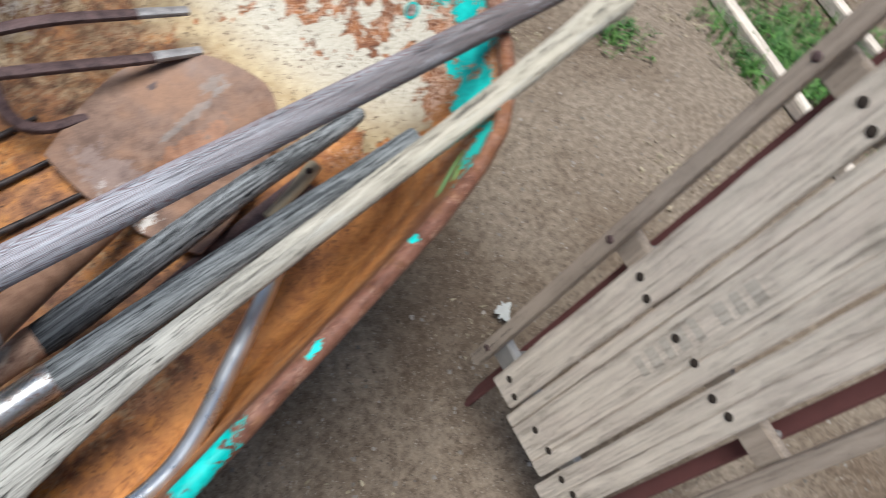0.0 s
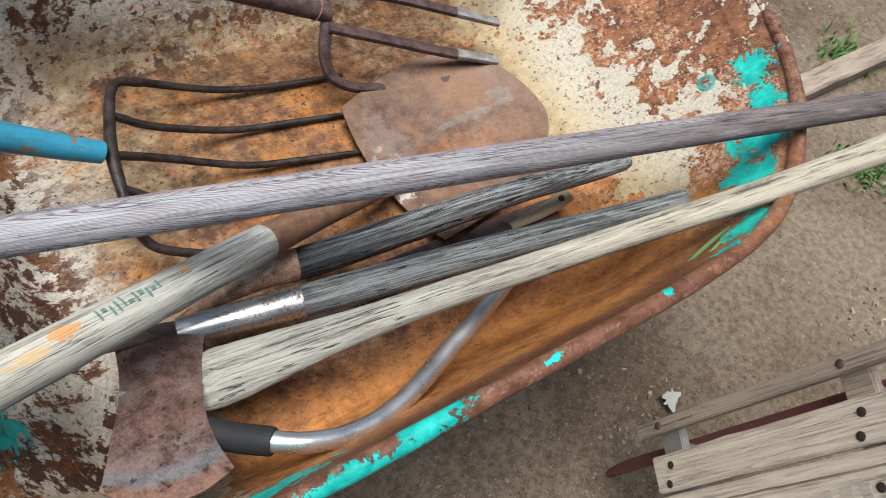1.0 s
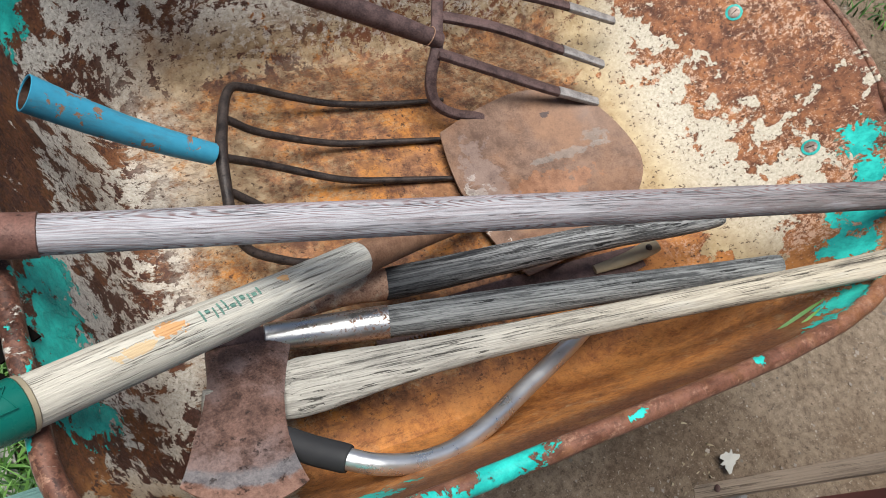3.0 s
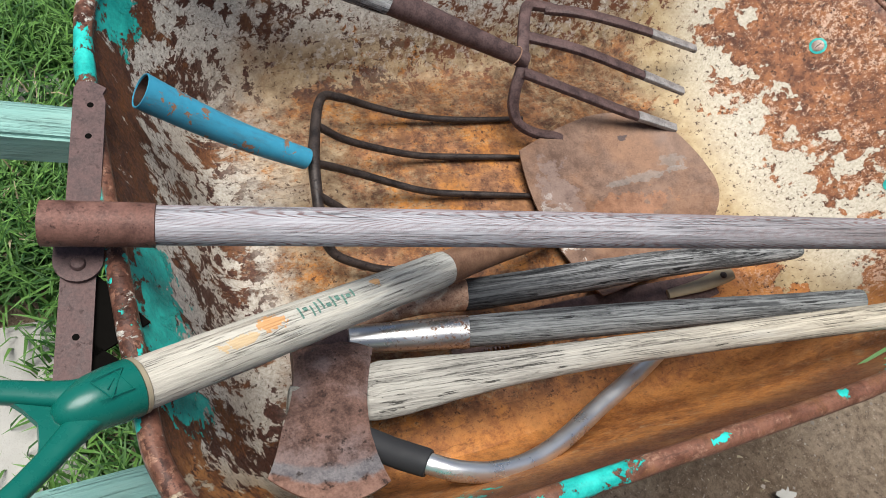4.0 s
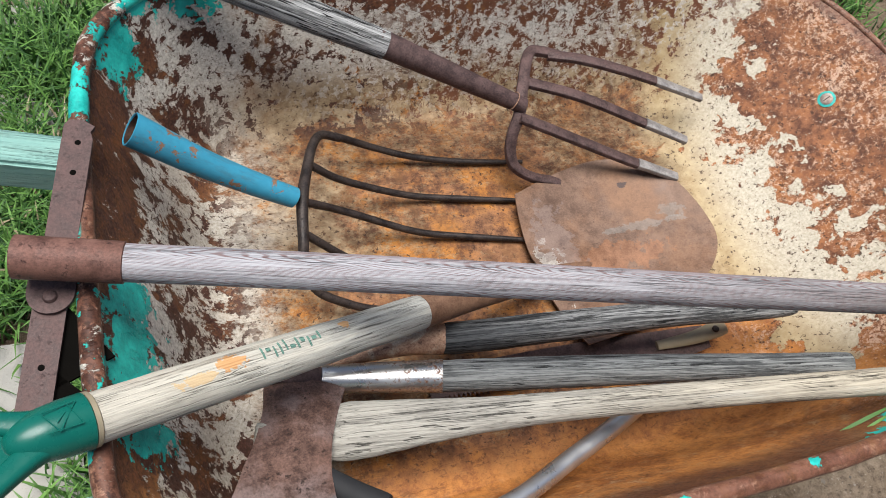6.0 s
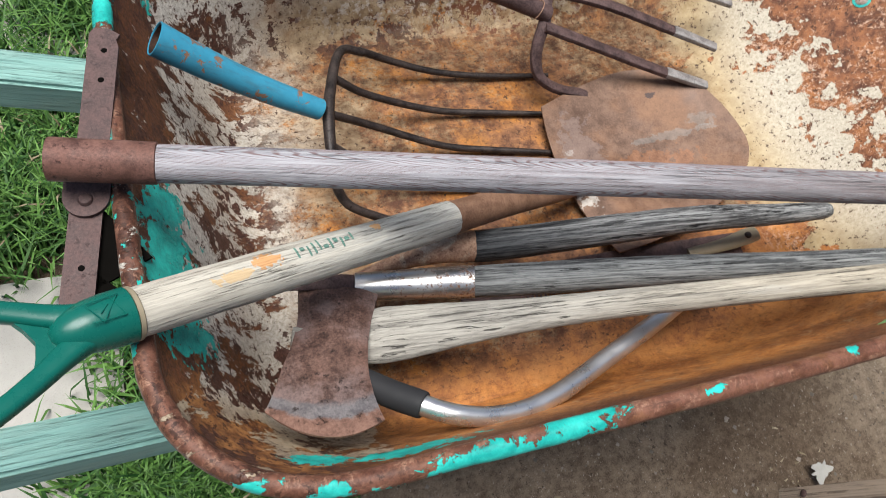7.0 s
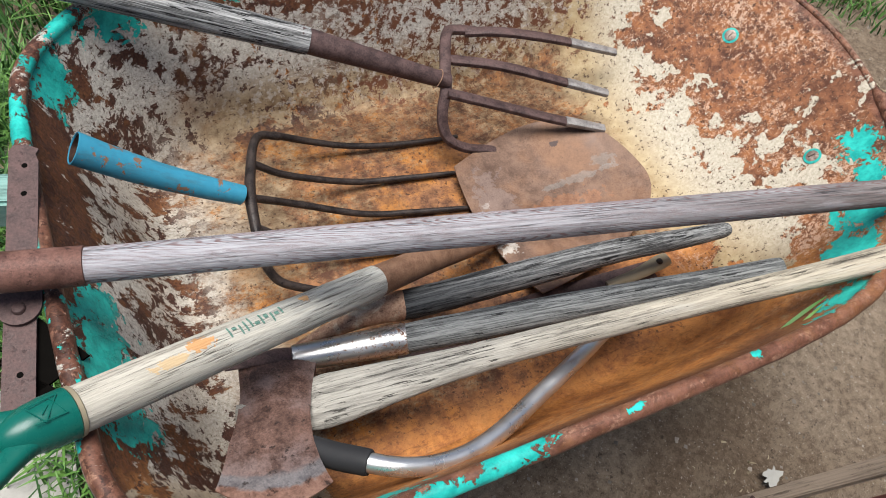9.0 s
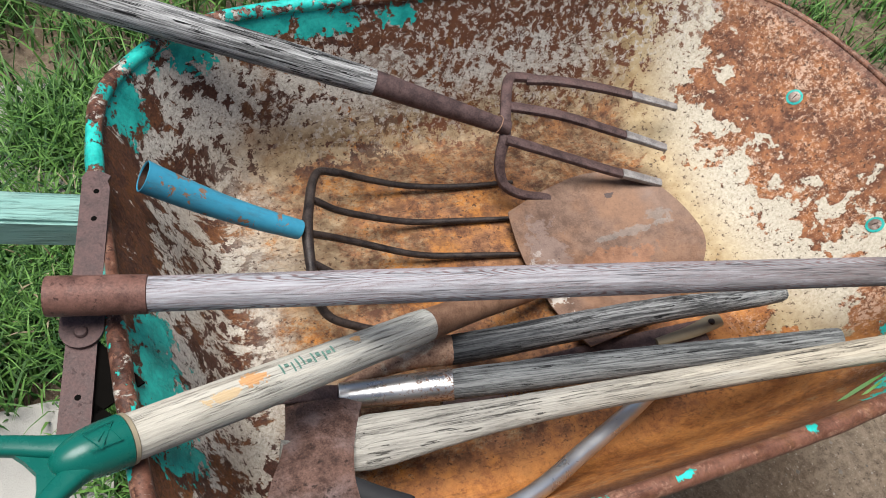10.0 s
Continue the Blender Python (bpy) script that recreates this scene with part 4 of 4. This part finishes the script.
def build_digging_fork():
    t = thing("garden_fork", (0.24, 0.33, 0.47), "rusted four-tined garden fork with a cracked grey wooden handle", "garden fork")
    pole("handle", (-0.52, 0.555, 0.775), (0.062, 0.380, 0.602), [(0, 0.0185, 0, 0), (0.4, 0.0200, 0, 0), (0.8, 0.0188, 0, 0), (1, 0.0172, 0, 0)], M_WCRACK, t, "deeply cracked grey wooden handle", 28, rough=0.05)
    pipe("socket", (0.052, 0.383, 0.606), (0.243, 0.325, 0.537), 0.0165, 0.0108, M_IRON, t, 0.002, "tapered rusted socket")
    m, _ = along((0.228, 0.3295, 0.5425), (0.243, 0.325, 0.537))
    loop = [(0.0015 * math.sin(k * 0.5), 0.0128 * math.cos(k * math.pi / 8), 0.0128 * math.sin(k * math.pi / 8), 0.0007) for k in range(17)]
    part("wire_loop", tube(bmesh.new(), loop, 6, up=(1, 0, 0)), M_FERRULE, t, "thin rusty wire wound round the socket", m)
    bm = bmesh.new()
    tube(bm, curve([(0.330, 0.402, 0.539, 0.0078), (0.300, 0.414, 0.540, 0.0080), (0.278, 0.408, 0.542, 0.0080), (0.250, 0.352, 0.540, 0.0080), (0.238, 0.320, 0.531, 0.0080), (0.228, 0.302, 0.510, 0.0078), (0.226, 0.288, 0.490, 0.0076), (0.234, 0.274, 0.474, 0.0076), (0.262, 0.264, 0.460, 0.0074), (0.300, 0.258, 0.452, 0.0072)], 7), 12, 0.7, power=3)
    part("yoke", bm, M_IRON, t, "forged bow that carries the tines")
    for rows in (
        [(0.308, 0.409, 0.538), (0.36, 0.392, 0.541), (0.44, 0.362, 0.534), (0.528, 0.328, 0.518)],
        [(0.254, 0.364, 0.540), (0.33, 0.338, 0.532), (0.41, 0.305, 0.515), (0.486, 0.272, 0.498)],
        [(0.236, 0.312, 0.530), (0.31, 0.288, 0.508), (0.39, 0.257, 0.488), (0.462, 0.228, 0.475)],
        [(0.290, 0.259, 0.453), (0.320, 0.251, 0.448), (0.35, 0.235, 0.443), (0.38, 0.212, 0.439)],
    ):
        rs = [(*r, w) for r, w in zip(rows, (0.0082, 0.0082, 0.0078, 0.0066))]
        tn = tine(t, "tine", rs, M_IRON, 0.55, 3.5)
        p, q = Vector(rows[2]), Vector(rows[3])
        tip = [(*(p.lerp(q, s) + Vector((0, 0, 0.0006))), w) for s, w in ((0.22, 0.0078), (0.6, 0.0074), (1.01, 0.0067))]
        part("tip", tube(bmesh.new(), tip, 12, 0.6, power=3.5), M_PALETIP, tn, "scraped bare steel tip")


def build_manure_fork():
    t = thing("pitchfork_head", (-0.05, 0.22, 0.45), "black wire-tined fork head with a chipped blue socket and no handle", "pitchfork")
    pipe("socket", (-0.226, 0.257, 0.634), (-0.0715, 0.2215, 0.539), 0.0172, 0.0118, M_BLUE, t, 0.0016, "chipped sky-blue painted steel socket", bend=-0.006)
    bm = bmesh.new()
    tube(bm, curve([(0.006, 0.330, 0.498, 0.0050), (-0.018, 0.328, 0.510, 0.0054), (-0.034, 0.305, 0.520, 0.0058), (-0.050, 0.262, 0.527, 0.0062), (-0.062, 0.222, 0.530, 0.0068), (-0.068, 0.182, 0.520, 0.0062), (-0.070, 0.155, 0.503, 0.0058), (-0.058, 0.134, 0.478, 0.0054), (-0.022, 0.122, 0.455, 0.0050)], 7), 14)
    part("yoke", bm, M_BLACKIRON, t, "bent iron yoke")
    for rows in (
        [(0.000, 0.331, 0.502), (0.05, 0.334, 0.470), (0.108, 0.326, 0.450), (0.18, 0.316, 0.441), (0.265, 0.306, 0.440)],
        [(-0.045, 0.277, 0.523), (0.0, 0.273, 0.488), (0.087, 0.266, 0.450), (0.16, 0.257, 0.441), (0.240, 0.245, 0.438)],
        [(-0.060, 0.222, 0.528), (-0.006, 0.229, 0.486), (0.082, 0.211, 0.450), (0.15, 0.199, 0.441), (0.230, 0.184, 0.437)],
        [(-0.067, 0.186, 0.520), (-0.01, 0.172, 0.470), (0.03, 0.162, 0.452), (0.07, 0.154, 0.444), (0.11, 0.147, 0.440)],
        [(-0.040, 0.127, 0.465), (-0.008, 0.119, 0.450), (0.012, 0.115, 0.446), (0.032, 0.111, 0.442), (0.05, 0.108, 0.439)],
    ):
        rs = [(*r, w) for r, w in zip(rows, (0.0050, 0.0047, 0.0044, 0.0042, 0.0030))]
        tine(t, "tine", rs, M_BLACKIRON)


def build_short_tools():
    t = thing("short_handled_hoe", (0.2, 0.02, 0.47), "hand tool with a blackened wooden handle and rusted tapered ferrule", "hand tool")
    pole("handle", (0.048, 0.043, 0.502), (0.497, -0.005, 0.520), [(0, 0.0170, 0, 0), (0.12, 0.0178, 0, -0.001), (0.4, 0.0168, 0.002, 0.002), (0.62, 0.0150, 0.003, 0.004), (0.85, 0.0125, 0, 0.0), (0.97, 0.0105, 0, -0.002), (1, 0.0080, 0, -0.003)], M_WDARK, t, "blackened weathered wooden handle", 24, rough=0.05)
    bm = bmesh.new()
    tube(bm, curve([(0.057, 0.042, 0.5025, 0.0172), (0.052, 0.0425, 0.5025, 0.0176), (0.02, 0.0445, 0.502, 0.0140), (-0.025, 0.041, 0.501, 0.0092), (-0.062, 0.036, 0.498, 0.0056), (-0.10, 0.03, 0.490, 0.003)], 6), 20)
    part("ferrule", bm, M_FERRULE, t, "rusted tapered ferrule")
    t = thing("short_handled_cultivator", (0.2, -0.05, 0.48), "hand tool with a silver-grey wooden handle and a tarnished chrome ferrule", "hand tool")
    pole("handle", (0.036, -0.003, 0.514), (0.455, -0.104, 0.592), [(0, 0.0165, 0, 0), (0.15, 0.0172, 0, 0), (0.45, 0.0160, 0.001, 0), (0.8, 0.0135, 0, 0), (0.985, 0.0122, 0, 0), (1, 0.0105, 0, 0)], M_WMID, t, "silver-grey weathered wooden handle", 24, rough=0.04)
    bm = bmesh.new()
    tube(bm, [(0.042, -0.0045, 0.515, 0.0172), (0.037, -0.003, 0.514, 0.0174), (-0.02, 0.009, 0.5085, 0.0160), (-0.078, 0.0215, 0.503, 0.0142), (-0.080, 0.022, 0.503, 0.012)], 28)
    part("ferrule", bm, M_CHROME, t, "tarnished chrome ferrule")
    bm = bmesh.new()
    tube(bm, curve([(-0.070, 0.0195, 0.505, 0.0112), (-0.095, 0.0235, 0.514, 0.0100), (-0.122, 0.025, 0.519, 0.0062), (-0.150, 0.023, 0.525, 0.0020)], 6), 16, 0.45)
    part("tang", bm, M_IRON, t, "dark steel tang")


def build_axe():
    t = thing("axe", (-0.1, -0.05, 0.5), "old axe with rusted head and long bleached wooden handle", "axe")
    a, b = (-0.084, -0.038, 0.511), (0.736, -0.187, 0.690)
    m, length = along(a, b)
    st = [(0.0, 0.0270, 0.36), (0.03, 0.0292, 0.40), (0.09, 0.0245, 0.50), (0.18, 0.0178, 0.68), (0.30, 0.0146, 0.82), (0.5, 0.0136, 0.85), (0.7, 0.0142, 0.85), (0.86, 0.0155, 0.88), (0.93, 0.0175, 0.9), (0.975, 0.0215, 0.85), (1.0, 0.0165, 0.8)]
    rows = curve([(s * length, 0.004 * math.sin(s * 6.0), 0.0, w, f) for s, w, f in st], 7)
    bm = bmesh.new()
    tube(bm, rows, 28, rough=0.04, seed=5)
    part("handle", bm, M_WAXE, t, "bleached cracked wooden handle with a swollen end", m)
    # head: a wedge that flares from the eye to a curved cutting edge
    o = Vector((-0.098, 0.014, 0.503))
    down = (Vector((-0.145, -0.138, 0.562)) - o).normalized()
    side = Vector((0.92, -0.32, 0.0))
    side = (side - down * side.dot(down)).normalized()
    nor = side.cross(down)
    nor = nor if nor.z > 0 else -nor
    length = (Vector((-0.145, -0.138, 0.562)) - o).length
    bm = bmesh.new()
    ns, nt = 24, 16
    faces = []
    for face in (1, -1):
        grid = []
        for i in range(ns + 1):
            s = i / ns
            half_l = 0.040 + 0.000 * s - 0.004 * math.sin(math.pi * min(1, s * 1.6)) + 0.015 * s ** 2.2
            half_r = 0.040 - 0.010 * math.sin(math.pi * s) + 0.009 * s ** 2.5
            thick = 0.0135 * (1 - s ** 1.3) + 0.0012
            row = []
            for j in range(nt + 1):
                u = 2 * j / nt - 1
                wdt = u * (half_r if u > 0 else half_l)
                bow = -0.022 * u * u * s ** 3
                bulge = 1 - 0.35 * abs(u) ** 3
                p = o + down * (s * length + bow) + side * wdt + nor * (face * thick * bulge) + nor * 0.0009 * noise.noise(Vector((s * 9, u * 5, face)))
                row.append(bm.verts.new(p))
            grid.append(row)
        for p, q in zip(grid, grid[1:]):
            for j in range(nt):
                bm.faces.new((p[j], p[j + 1], q[j + 1], q[j]))
        faces.append(grid)
    border = lambda g: [*g[0], *[r[-1] for r in g[1:]], *g[-1][-2::-1], *[r[0] for r in g[-2:0:-1]]]
    p, q = border(faces[0]), border(faces[1])
    for k in range(len(p)):
        bm.faces.new((p[k], p[(k + 1) % len(p)], q[(k + 1) % len(p)], q[k]))
    stub = [(*(o + down * 0.056 - side * q - nor * 0.010), r) for q, r in ((0.020, 0.008), (0.034, 0.0085), (0.0400, 0.0080), (0.0410, 0.0055))]
    part("handle_stub", tube(bmesh.new(), [(*r, 2.3) for r in stub], 16, up=tuple(nor)), M_WAXE, t, "grey end grain of the handle at the eye")
    part("axe_head", bm, M_AXE, t, "rusted brown single-bit axe head")


def build_bent_tube():
    t = thing("bent_tube_handle", (0.05, -0.13, 0.5), "bent chrome tube with a black foam grip", "tool handle")
    rows = [(-0.064, -0.118, 0.542), (-0.052, -0.1275, 0.546), (-0.028, -0.141, 0.545), (0.005, -0.1495, 0.538), (0.045, -0.150, 0.531), (0.090, -0.139, 0.522), (0.147, -0.117, 0.511), (0.219, -0.090, 0.500), (0.29, -0.060, 0.482), (0.36, -0.034, 0.460)]
    part("tube", tube(bmesh.new(), curve([(*r, 0.0098) for r in rows], 7), 22), M_CHROME2, t, "scuffed chrome tube")
    bm = bmesh.new()
    tube(bm, curve([(-0.108, -0.078, 0.526, 0.0112), (-0.100, -0.085, 0.528, 0.0128), (-0.078, -0.106, 0.536, 0.0132), (-0.057, -0.1235, 0.5445, 0.0131), (-0.053, -0.127, 0.546, 0.0122)], 5), 22)
    part("grip", bm, M_RUBBER, t, "black foam rubber grip")


def build_saw():
    t = thing("pruning_saw", (0.25, 0.0, 0.44), "rusted toothed pruning saw blade under the handles", "saw")
    p, q = Vector((0.413, 0.001, 0.449)), Vector((0.045, 0.012, 0.443))
    m, length = along(p, q)
    top = [(length * k / 24, -0.018 - 0.004 * math.sin(math.pi * k / 24)) for k in range(25)]
    teeth = []
    n = 60
    for k in range(n, -1, -1):
        x = length * (0.12 + 0.88 * k / n)
        teeth += [(x, 0.014 + 0.0 * k), (x - 0.0025, 0.0195)]
    part("saw_blade", plate(bmesh.new(), top + teeth + [(0, 0.012)], 0.0016), M_IRON, t, "thin rusted blade with teeth", m, smooth=False)
    bm = bmesh.new()
    d = (p - q).normalized()
    tube(bm, curve([(*(p - d * 0.075 + Vector((0, 0, 0.004))), 0.006), (*(p - d * 0.03 + Vector((0, 0, 0.010))), 0.0085), (*(p + d * 0.004 + Vector((0, 0.004, 0.014))), 0.0105), (*(p + d * 0.018 + Vector((0, 0.006, 0.015))), 0.0095)], 5), 14, 0.6)
    tang = part("tang", bm, M_TAN, t, "flattened tan metal end")
    part("bolt", bolt(bmesh.new(), p + d * 0.002 + Vector((0, 0.003, 0.0195)), 0.0045, 0.003), M_BLACKIRON, tang)


build_weed_cutter()
build_spade()
build_digging_fork()
build_manure_fork()
build_short_tools()
build_axe()
build_bent_tube()
build_saw()


# ---- beside the barrow ----
def build_sled():
    t = thing("wooden_sled", (0.47, -0.35, 0.0), "old slatted wooden sled with faded red steel runners, stood on end", "sled")
    u = Vector((0.17, -0.17, 0.97)).normalized()
    n = Vector((-0.89, 0.39, 0.22))
    n = (n - u * n.dot(u)).normalized()
    v = n.cross(u)
    m = Matrix((u, v, n)).transposed().to_4x4()
    m.translation = (0.5, -0.28, 0.186)
    top = 0.86

    def board(name, v0, v1, u0, u1, lift, thick, mat, label=""):
        bm = box(bmesh.new(), (u1 - u0, v1 - v0, thick), pose((u0 + u1) / 2, (v0 + v1) / 2, lift - thick / 2), 0.002)
        return part(name, bm, mat, t, label, m)

    def grooved(v0, v1, u0, lines):
        """A slat with worn edges and shallow splits along it."""
        cut = [(v0, -0.014), (v0, -0.003), (v0 + 0.003, -0.0004)]
        for c, w, d in lines:
            cut += [(c - w, 0.0), (c, -d), (c + w * 0.6, -0.0006)]
        cut += [(v1 - 0.003, 0.0), (v1, -0.003), (v1, -0.014)]
        bm = bmesh.new()
        steps = 30
        rings = [[bm.verts.new((u0 + (top - u0) * k / steps, a + 0.0016 * noise.noise(Vector((k * 0.5, v0 * 40, 0))), b + 0.0008 * noise.noise(Vector((k * 0.9, a * 90, 2))))) for a, b in cut] for k in range(steps + 1)]
        for p, q in zip(rings, rings[1:]):
            for k in range(len(cut)):
                bm.faces.new((p[k], p[(k + 1) % len(cut)], q[(k + 1) % len(cut)], q[k]))
        bm.faces.new(rings[0]), bm.faces.new(rings[-1][::-1])
        return part("slat", bm, M_SLED, t, "", m)

    for v0 in (-0.016, -0.330):
        board("side_rail", v0, v0 + 0.021, -0.012, top - 0.04, 0.004, 0.018, M_SLEDRAIL, "dark narrow side rail")
    slats = [grooved(-0.097, -0.045, 0.006, ()), grooved(-0.203, -0.102, -0.012, ((-0.178, 0.0015, 0.003), (-0.121, 0.002, 0.005))), grooved(-0.264, -0.209, -0.035, ((-0.236, 0.001, 0.002),))]
    for s in (0.036, 0.346, 0.66):
        board("cross_strut", -0.325, 0.0, s - 0.020, s + 0.020, -0.016, 0.016, M_ZINC if s < 0.1 else M_SLEDRAIL)
        for v0, slat in ((-0.062, 0), (-0.087, 0), (-0.143, 1), (-0.177, 1), (-0.220, 2), (-0.245, 2)):
            part("nail", bolt(bmesh.new(), (s + 0.006 * math.sin(v0 * 90), v0, 0.0), 0.0058, 0.0012), M_NAIL, slats[slat], m=m)
        part("screw", bolt(bmesh.new(), (s, -0.005, 0.004), 0.0055, 0.002), M_IRON, t, m=m)
    # faded lettering that cannot be read: bars
    for k in range(8):
        part("print", box(bmesh.new(), (0.012 + 0.004 * (k % 2), 0.026, 0.0006), pose(0.276 + 0.025 * k + 0.016 * (k > 4), -0.148, -0.0001)), M_PRINT, slats[1], "faded print", m, smooth=False)
    for w in (-0.035, -0.285):
        bm = bmesh.new()
        tube(bm, [(*(m @ Vector((s, w, z))), 0.011) for s, z in ((-0.200, -0.075), (-0.12, -0.06), (0.1, -0.055), (0.5, -0.055), (top, -0.055))], 8, 0.45, power=4)
        part("runner", bm, M_RED, t, "faded red steel runner")
        for s in (0.036, 0.346, 0.66):
            bm = bmesh.new()
            tube(bm, [(*(m @ Vector((s, w, -0.02))), 0.012), (*(m @ Vector((s, w, -0.055))), 0.012)], 8, 0.4, power=4, up=(1, 0, 0))
            part("bracket", bm, M_ZINC, t, "grey metal bracket")


build_sled()


def build_planks():
    for name, a, b, w in (("garden_plank", (2.05, 0.00, 0.02), (1.45, -0.86, 0.02), 0.035), ("garden_plank", (2.35, -0.20, 0.02), (1.75, -1.06, 0.02), 0.035), ("garden_plank", (1.38, 0.19, 0.02), (2.4, 0.20, 0.02), 0.06)):
        m, length = along(a, b)
        bm = box(bmesh.new(), (length, w, 0.04), pose(length / 2, 0, 0), 0.003)
        ob = part(name, bm, M_SLED if w < 0.05 else M_SLEDRAIL, m=m)
        tagged(ob, "narrow weathered plank lying on the dirt", "plank", "planks on the ground")


build_planks()


def build_paper():
    bm = bmesh.new()
    rnd = random.Random(4)
    edge = []
    for k in range(26):
        r = rnd.uniform(0.55, 1.15) * (1.0 if k % 3 else 0.7)
        edge.append((0.028 * r * math.cos(k * math.pi / 13), 0.018 * r * math.sin(k * math.pi / 13)))
    plate(bm, edge, 0.0012)
    ob = part("paper_scrap", bm, M_PAPER, m=pose(0.70, -0.262, 0.012, 8, -6, 30), smooth=False)
    tagged(ob, "torn scrap of dirty white paper on the dirt", "paper")


build_paper()


# ---- grass, straw and grit ----
def grass(name, spots, mat, label, seed, kind_word="grass"):
    """spots: x0, x1, y0, y1, count, shortest, longest."""
    rnd = random.Random(seed)
    verts, faces = [], []
    for x0, x1, y0, y1, count, lo, hi in spots:
        tufts = [(x0 + (x1 - x0) * rnd.betavariate(1.5, 1.5), y0 + (y1 - y0) * rnd.betavariate(1.5, 1.5)) for _ in range(max(3, count // 40))]
        for _ in range(count):
            cx, cy = rnd.choice(tufts)
            x, y = cx + rnd.gauss(0, 0.04), cy + rnd.gauss(0, 0.04)
            h, a, lean = rnd.uniform(lo, hi), rnd.uniform(0, 2 * math.pi), rnd.uniform(0.2, 1.1)
            w = rnd.uniform(0.0013, 0.0036)
            dx, dy = math.cos(a), math.sin(a)
            z0 = ground_height(x, y) - 0.006
            base = len(verts)
            for s, q in ((0, 1.0), (0.5, 0.85), (0.85, 0.5)):
                r = h * lean * s * s
                z = z0 + h * s * (1 - 0.35 * lean * s)
                verts += [(x + dx * r - dy * w * q, y + dy * r + dx * w * q, z), (x + dx * r + dy * w * q, y + dy * r - dx * w * q, z)]
            verts.append((x + dx * h * lean, y + dy * h * lean, z0 + h * (1 - 0.42 * lean)))
            faces += [(base, base + 1, base + 3, base + 2), (base + 2, base + 3, base + 5, base + 4), (base + 4, base + 5, base + 6)]
    me = bpy.data.meshes.new(name)
    me.from_pydata(verts, [], faces)
    me.materials.append(mat)
    tagged(new(name, me), label, kind_word, kind="stuff")


grass("grass", (
    (-1.2, -0.24, 0.39, 0.80, 13000, 0.04, 0.13), (-1.4, -0.55, 0.75, 1.5, 7000, 0.07, 0.20), (-1.3, 0.2, 1.16, 2.3, 9000, 0.06, 0.18), (-0.50, -0.22, 0.80, 1.12, 2200, 0.04, 0.13),
    (-0.42, -0.14, -0.12, 0.05, 5000, 0.03, 0.10), (-0.37, -0.30, 0.0, 0.4, 900, 0.03, 0.09), (1.9, 3.2, 0.8, 2.4, 6000, 0.05, 0.13),
    (1.60, 2.05, 0.70, 1.20, 900, 0.03, 0.09), (1.81, 1.87, 0.21, 0.28, 140, 0.02, 0.06), (1.7, 2.15, -0.95, -0.20, 2600, 0.02, 0.07), (1.52, 1.58, -0.11, -0.04, 160, 0.02, 0.05), (1.95, 2.05, 0.55, 0.63, 160, 0.02, 0.05),
), M_GRASS, "green grass growing round the slabs", 3)
def build_leaf():
    bm = bmesh.new()
    for p, q, w in (((0.405, -0.168, 0.585), (0.47, -0.158, 0.606), 0.0020), ((0.42, -0.174, 0.60), (0.455, -0.166, 0.608), 0.0014)):
        m, length = along(p, q)
        rows = [(length * k / 6, w * math.sin(math.pi * (0.15 + 0.8 * k / 6)), 0.006 * math.sin(math.pi * k / 6)) for k in range(7)]
        left = [bm.verts.new(m @ Vector((x, h, z))) for x, h, z in rows]
        right = [bm.verts.new(m @ Vector((x, -h, z))) for x, h, z in rows]
        for k in range(6):
            bm.faces.new((left[k], left[k + 1], right[k + 1], right[k]))
    tagged(part("grass_leaves", bm, M_GRASS), "green grass leaves caught under the rim", "leaves")


build_leaf()
grass("straw", ((0.2, 2.0, -0.6, 0.6, 700, 0.005, 0.016), (-0.5, -0.1, -0.15, 0.3, 160, 0.05, 0.12), (-1.0, -0.2, 0.4, 0.9, 260, 0.04, 0.12)), M_STRAW, "dry straw and grass litter", 8, "straw")


def grit():
    rnd = random.Random(21)
    verts, faces = [], []
    for _ in range(5200):
        x, y = rnd.uniform(-0.2, 2.6), rnd.uniform(-1.0, 0.9)
        r = 0.0012 + 0.005 * rnd.random() ** 4
        z = ground_height(x, y) - 0.003
        b = len(verts)
        q = [rnd.uniform(0.6, 1.2) * r for _ in range(6)]
        verts += [(x + q[0], y, z), (x, y + q[1], z), (x - q[2], y, z), (x, y - q[3], z), (x + q[4] * 0.2, y, z + q[5] * 0.8), (x, y, z - r)]
        faces += [(b, b + 1, b + 4), (b + 1, b + 2, b + 4), (b + 2, b + 3, b + 4), (b + 3, b, b + 4), (b + 1, b, b + 5), (b + 2, b + 1, b + 5), (b + 3, b + 2, b + 5), (b, b + 3, b + 5)]
    me = bpy.data.meshes.new("grit")
    me.from_pydata(verts, [], faces)
    me.materials.append(M_STONE)
    tagged(new("grit", me), "small pebbles and crumbs of dirt", "pebbles", kind="stuff")


grit()
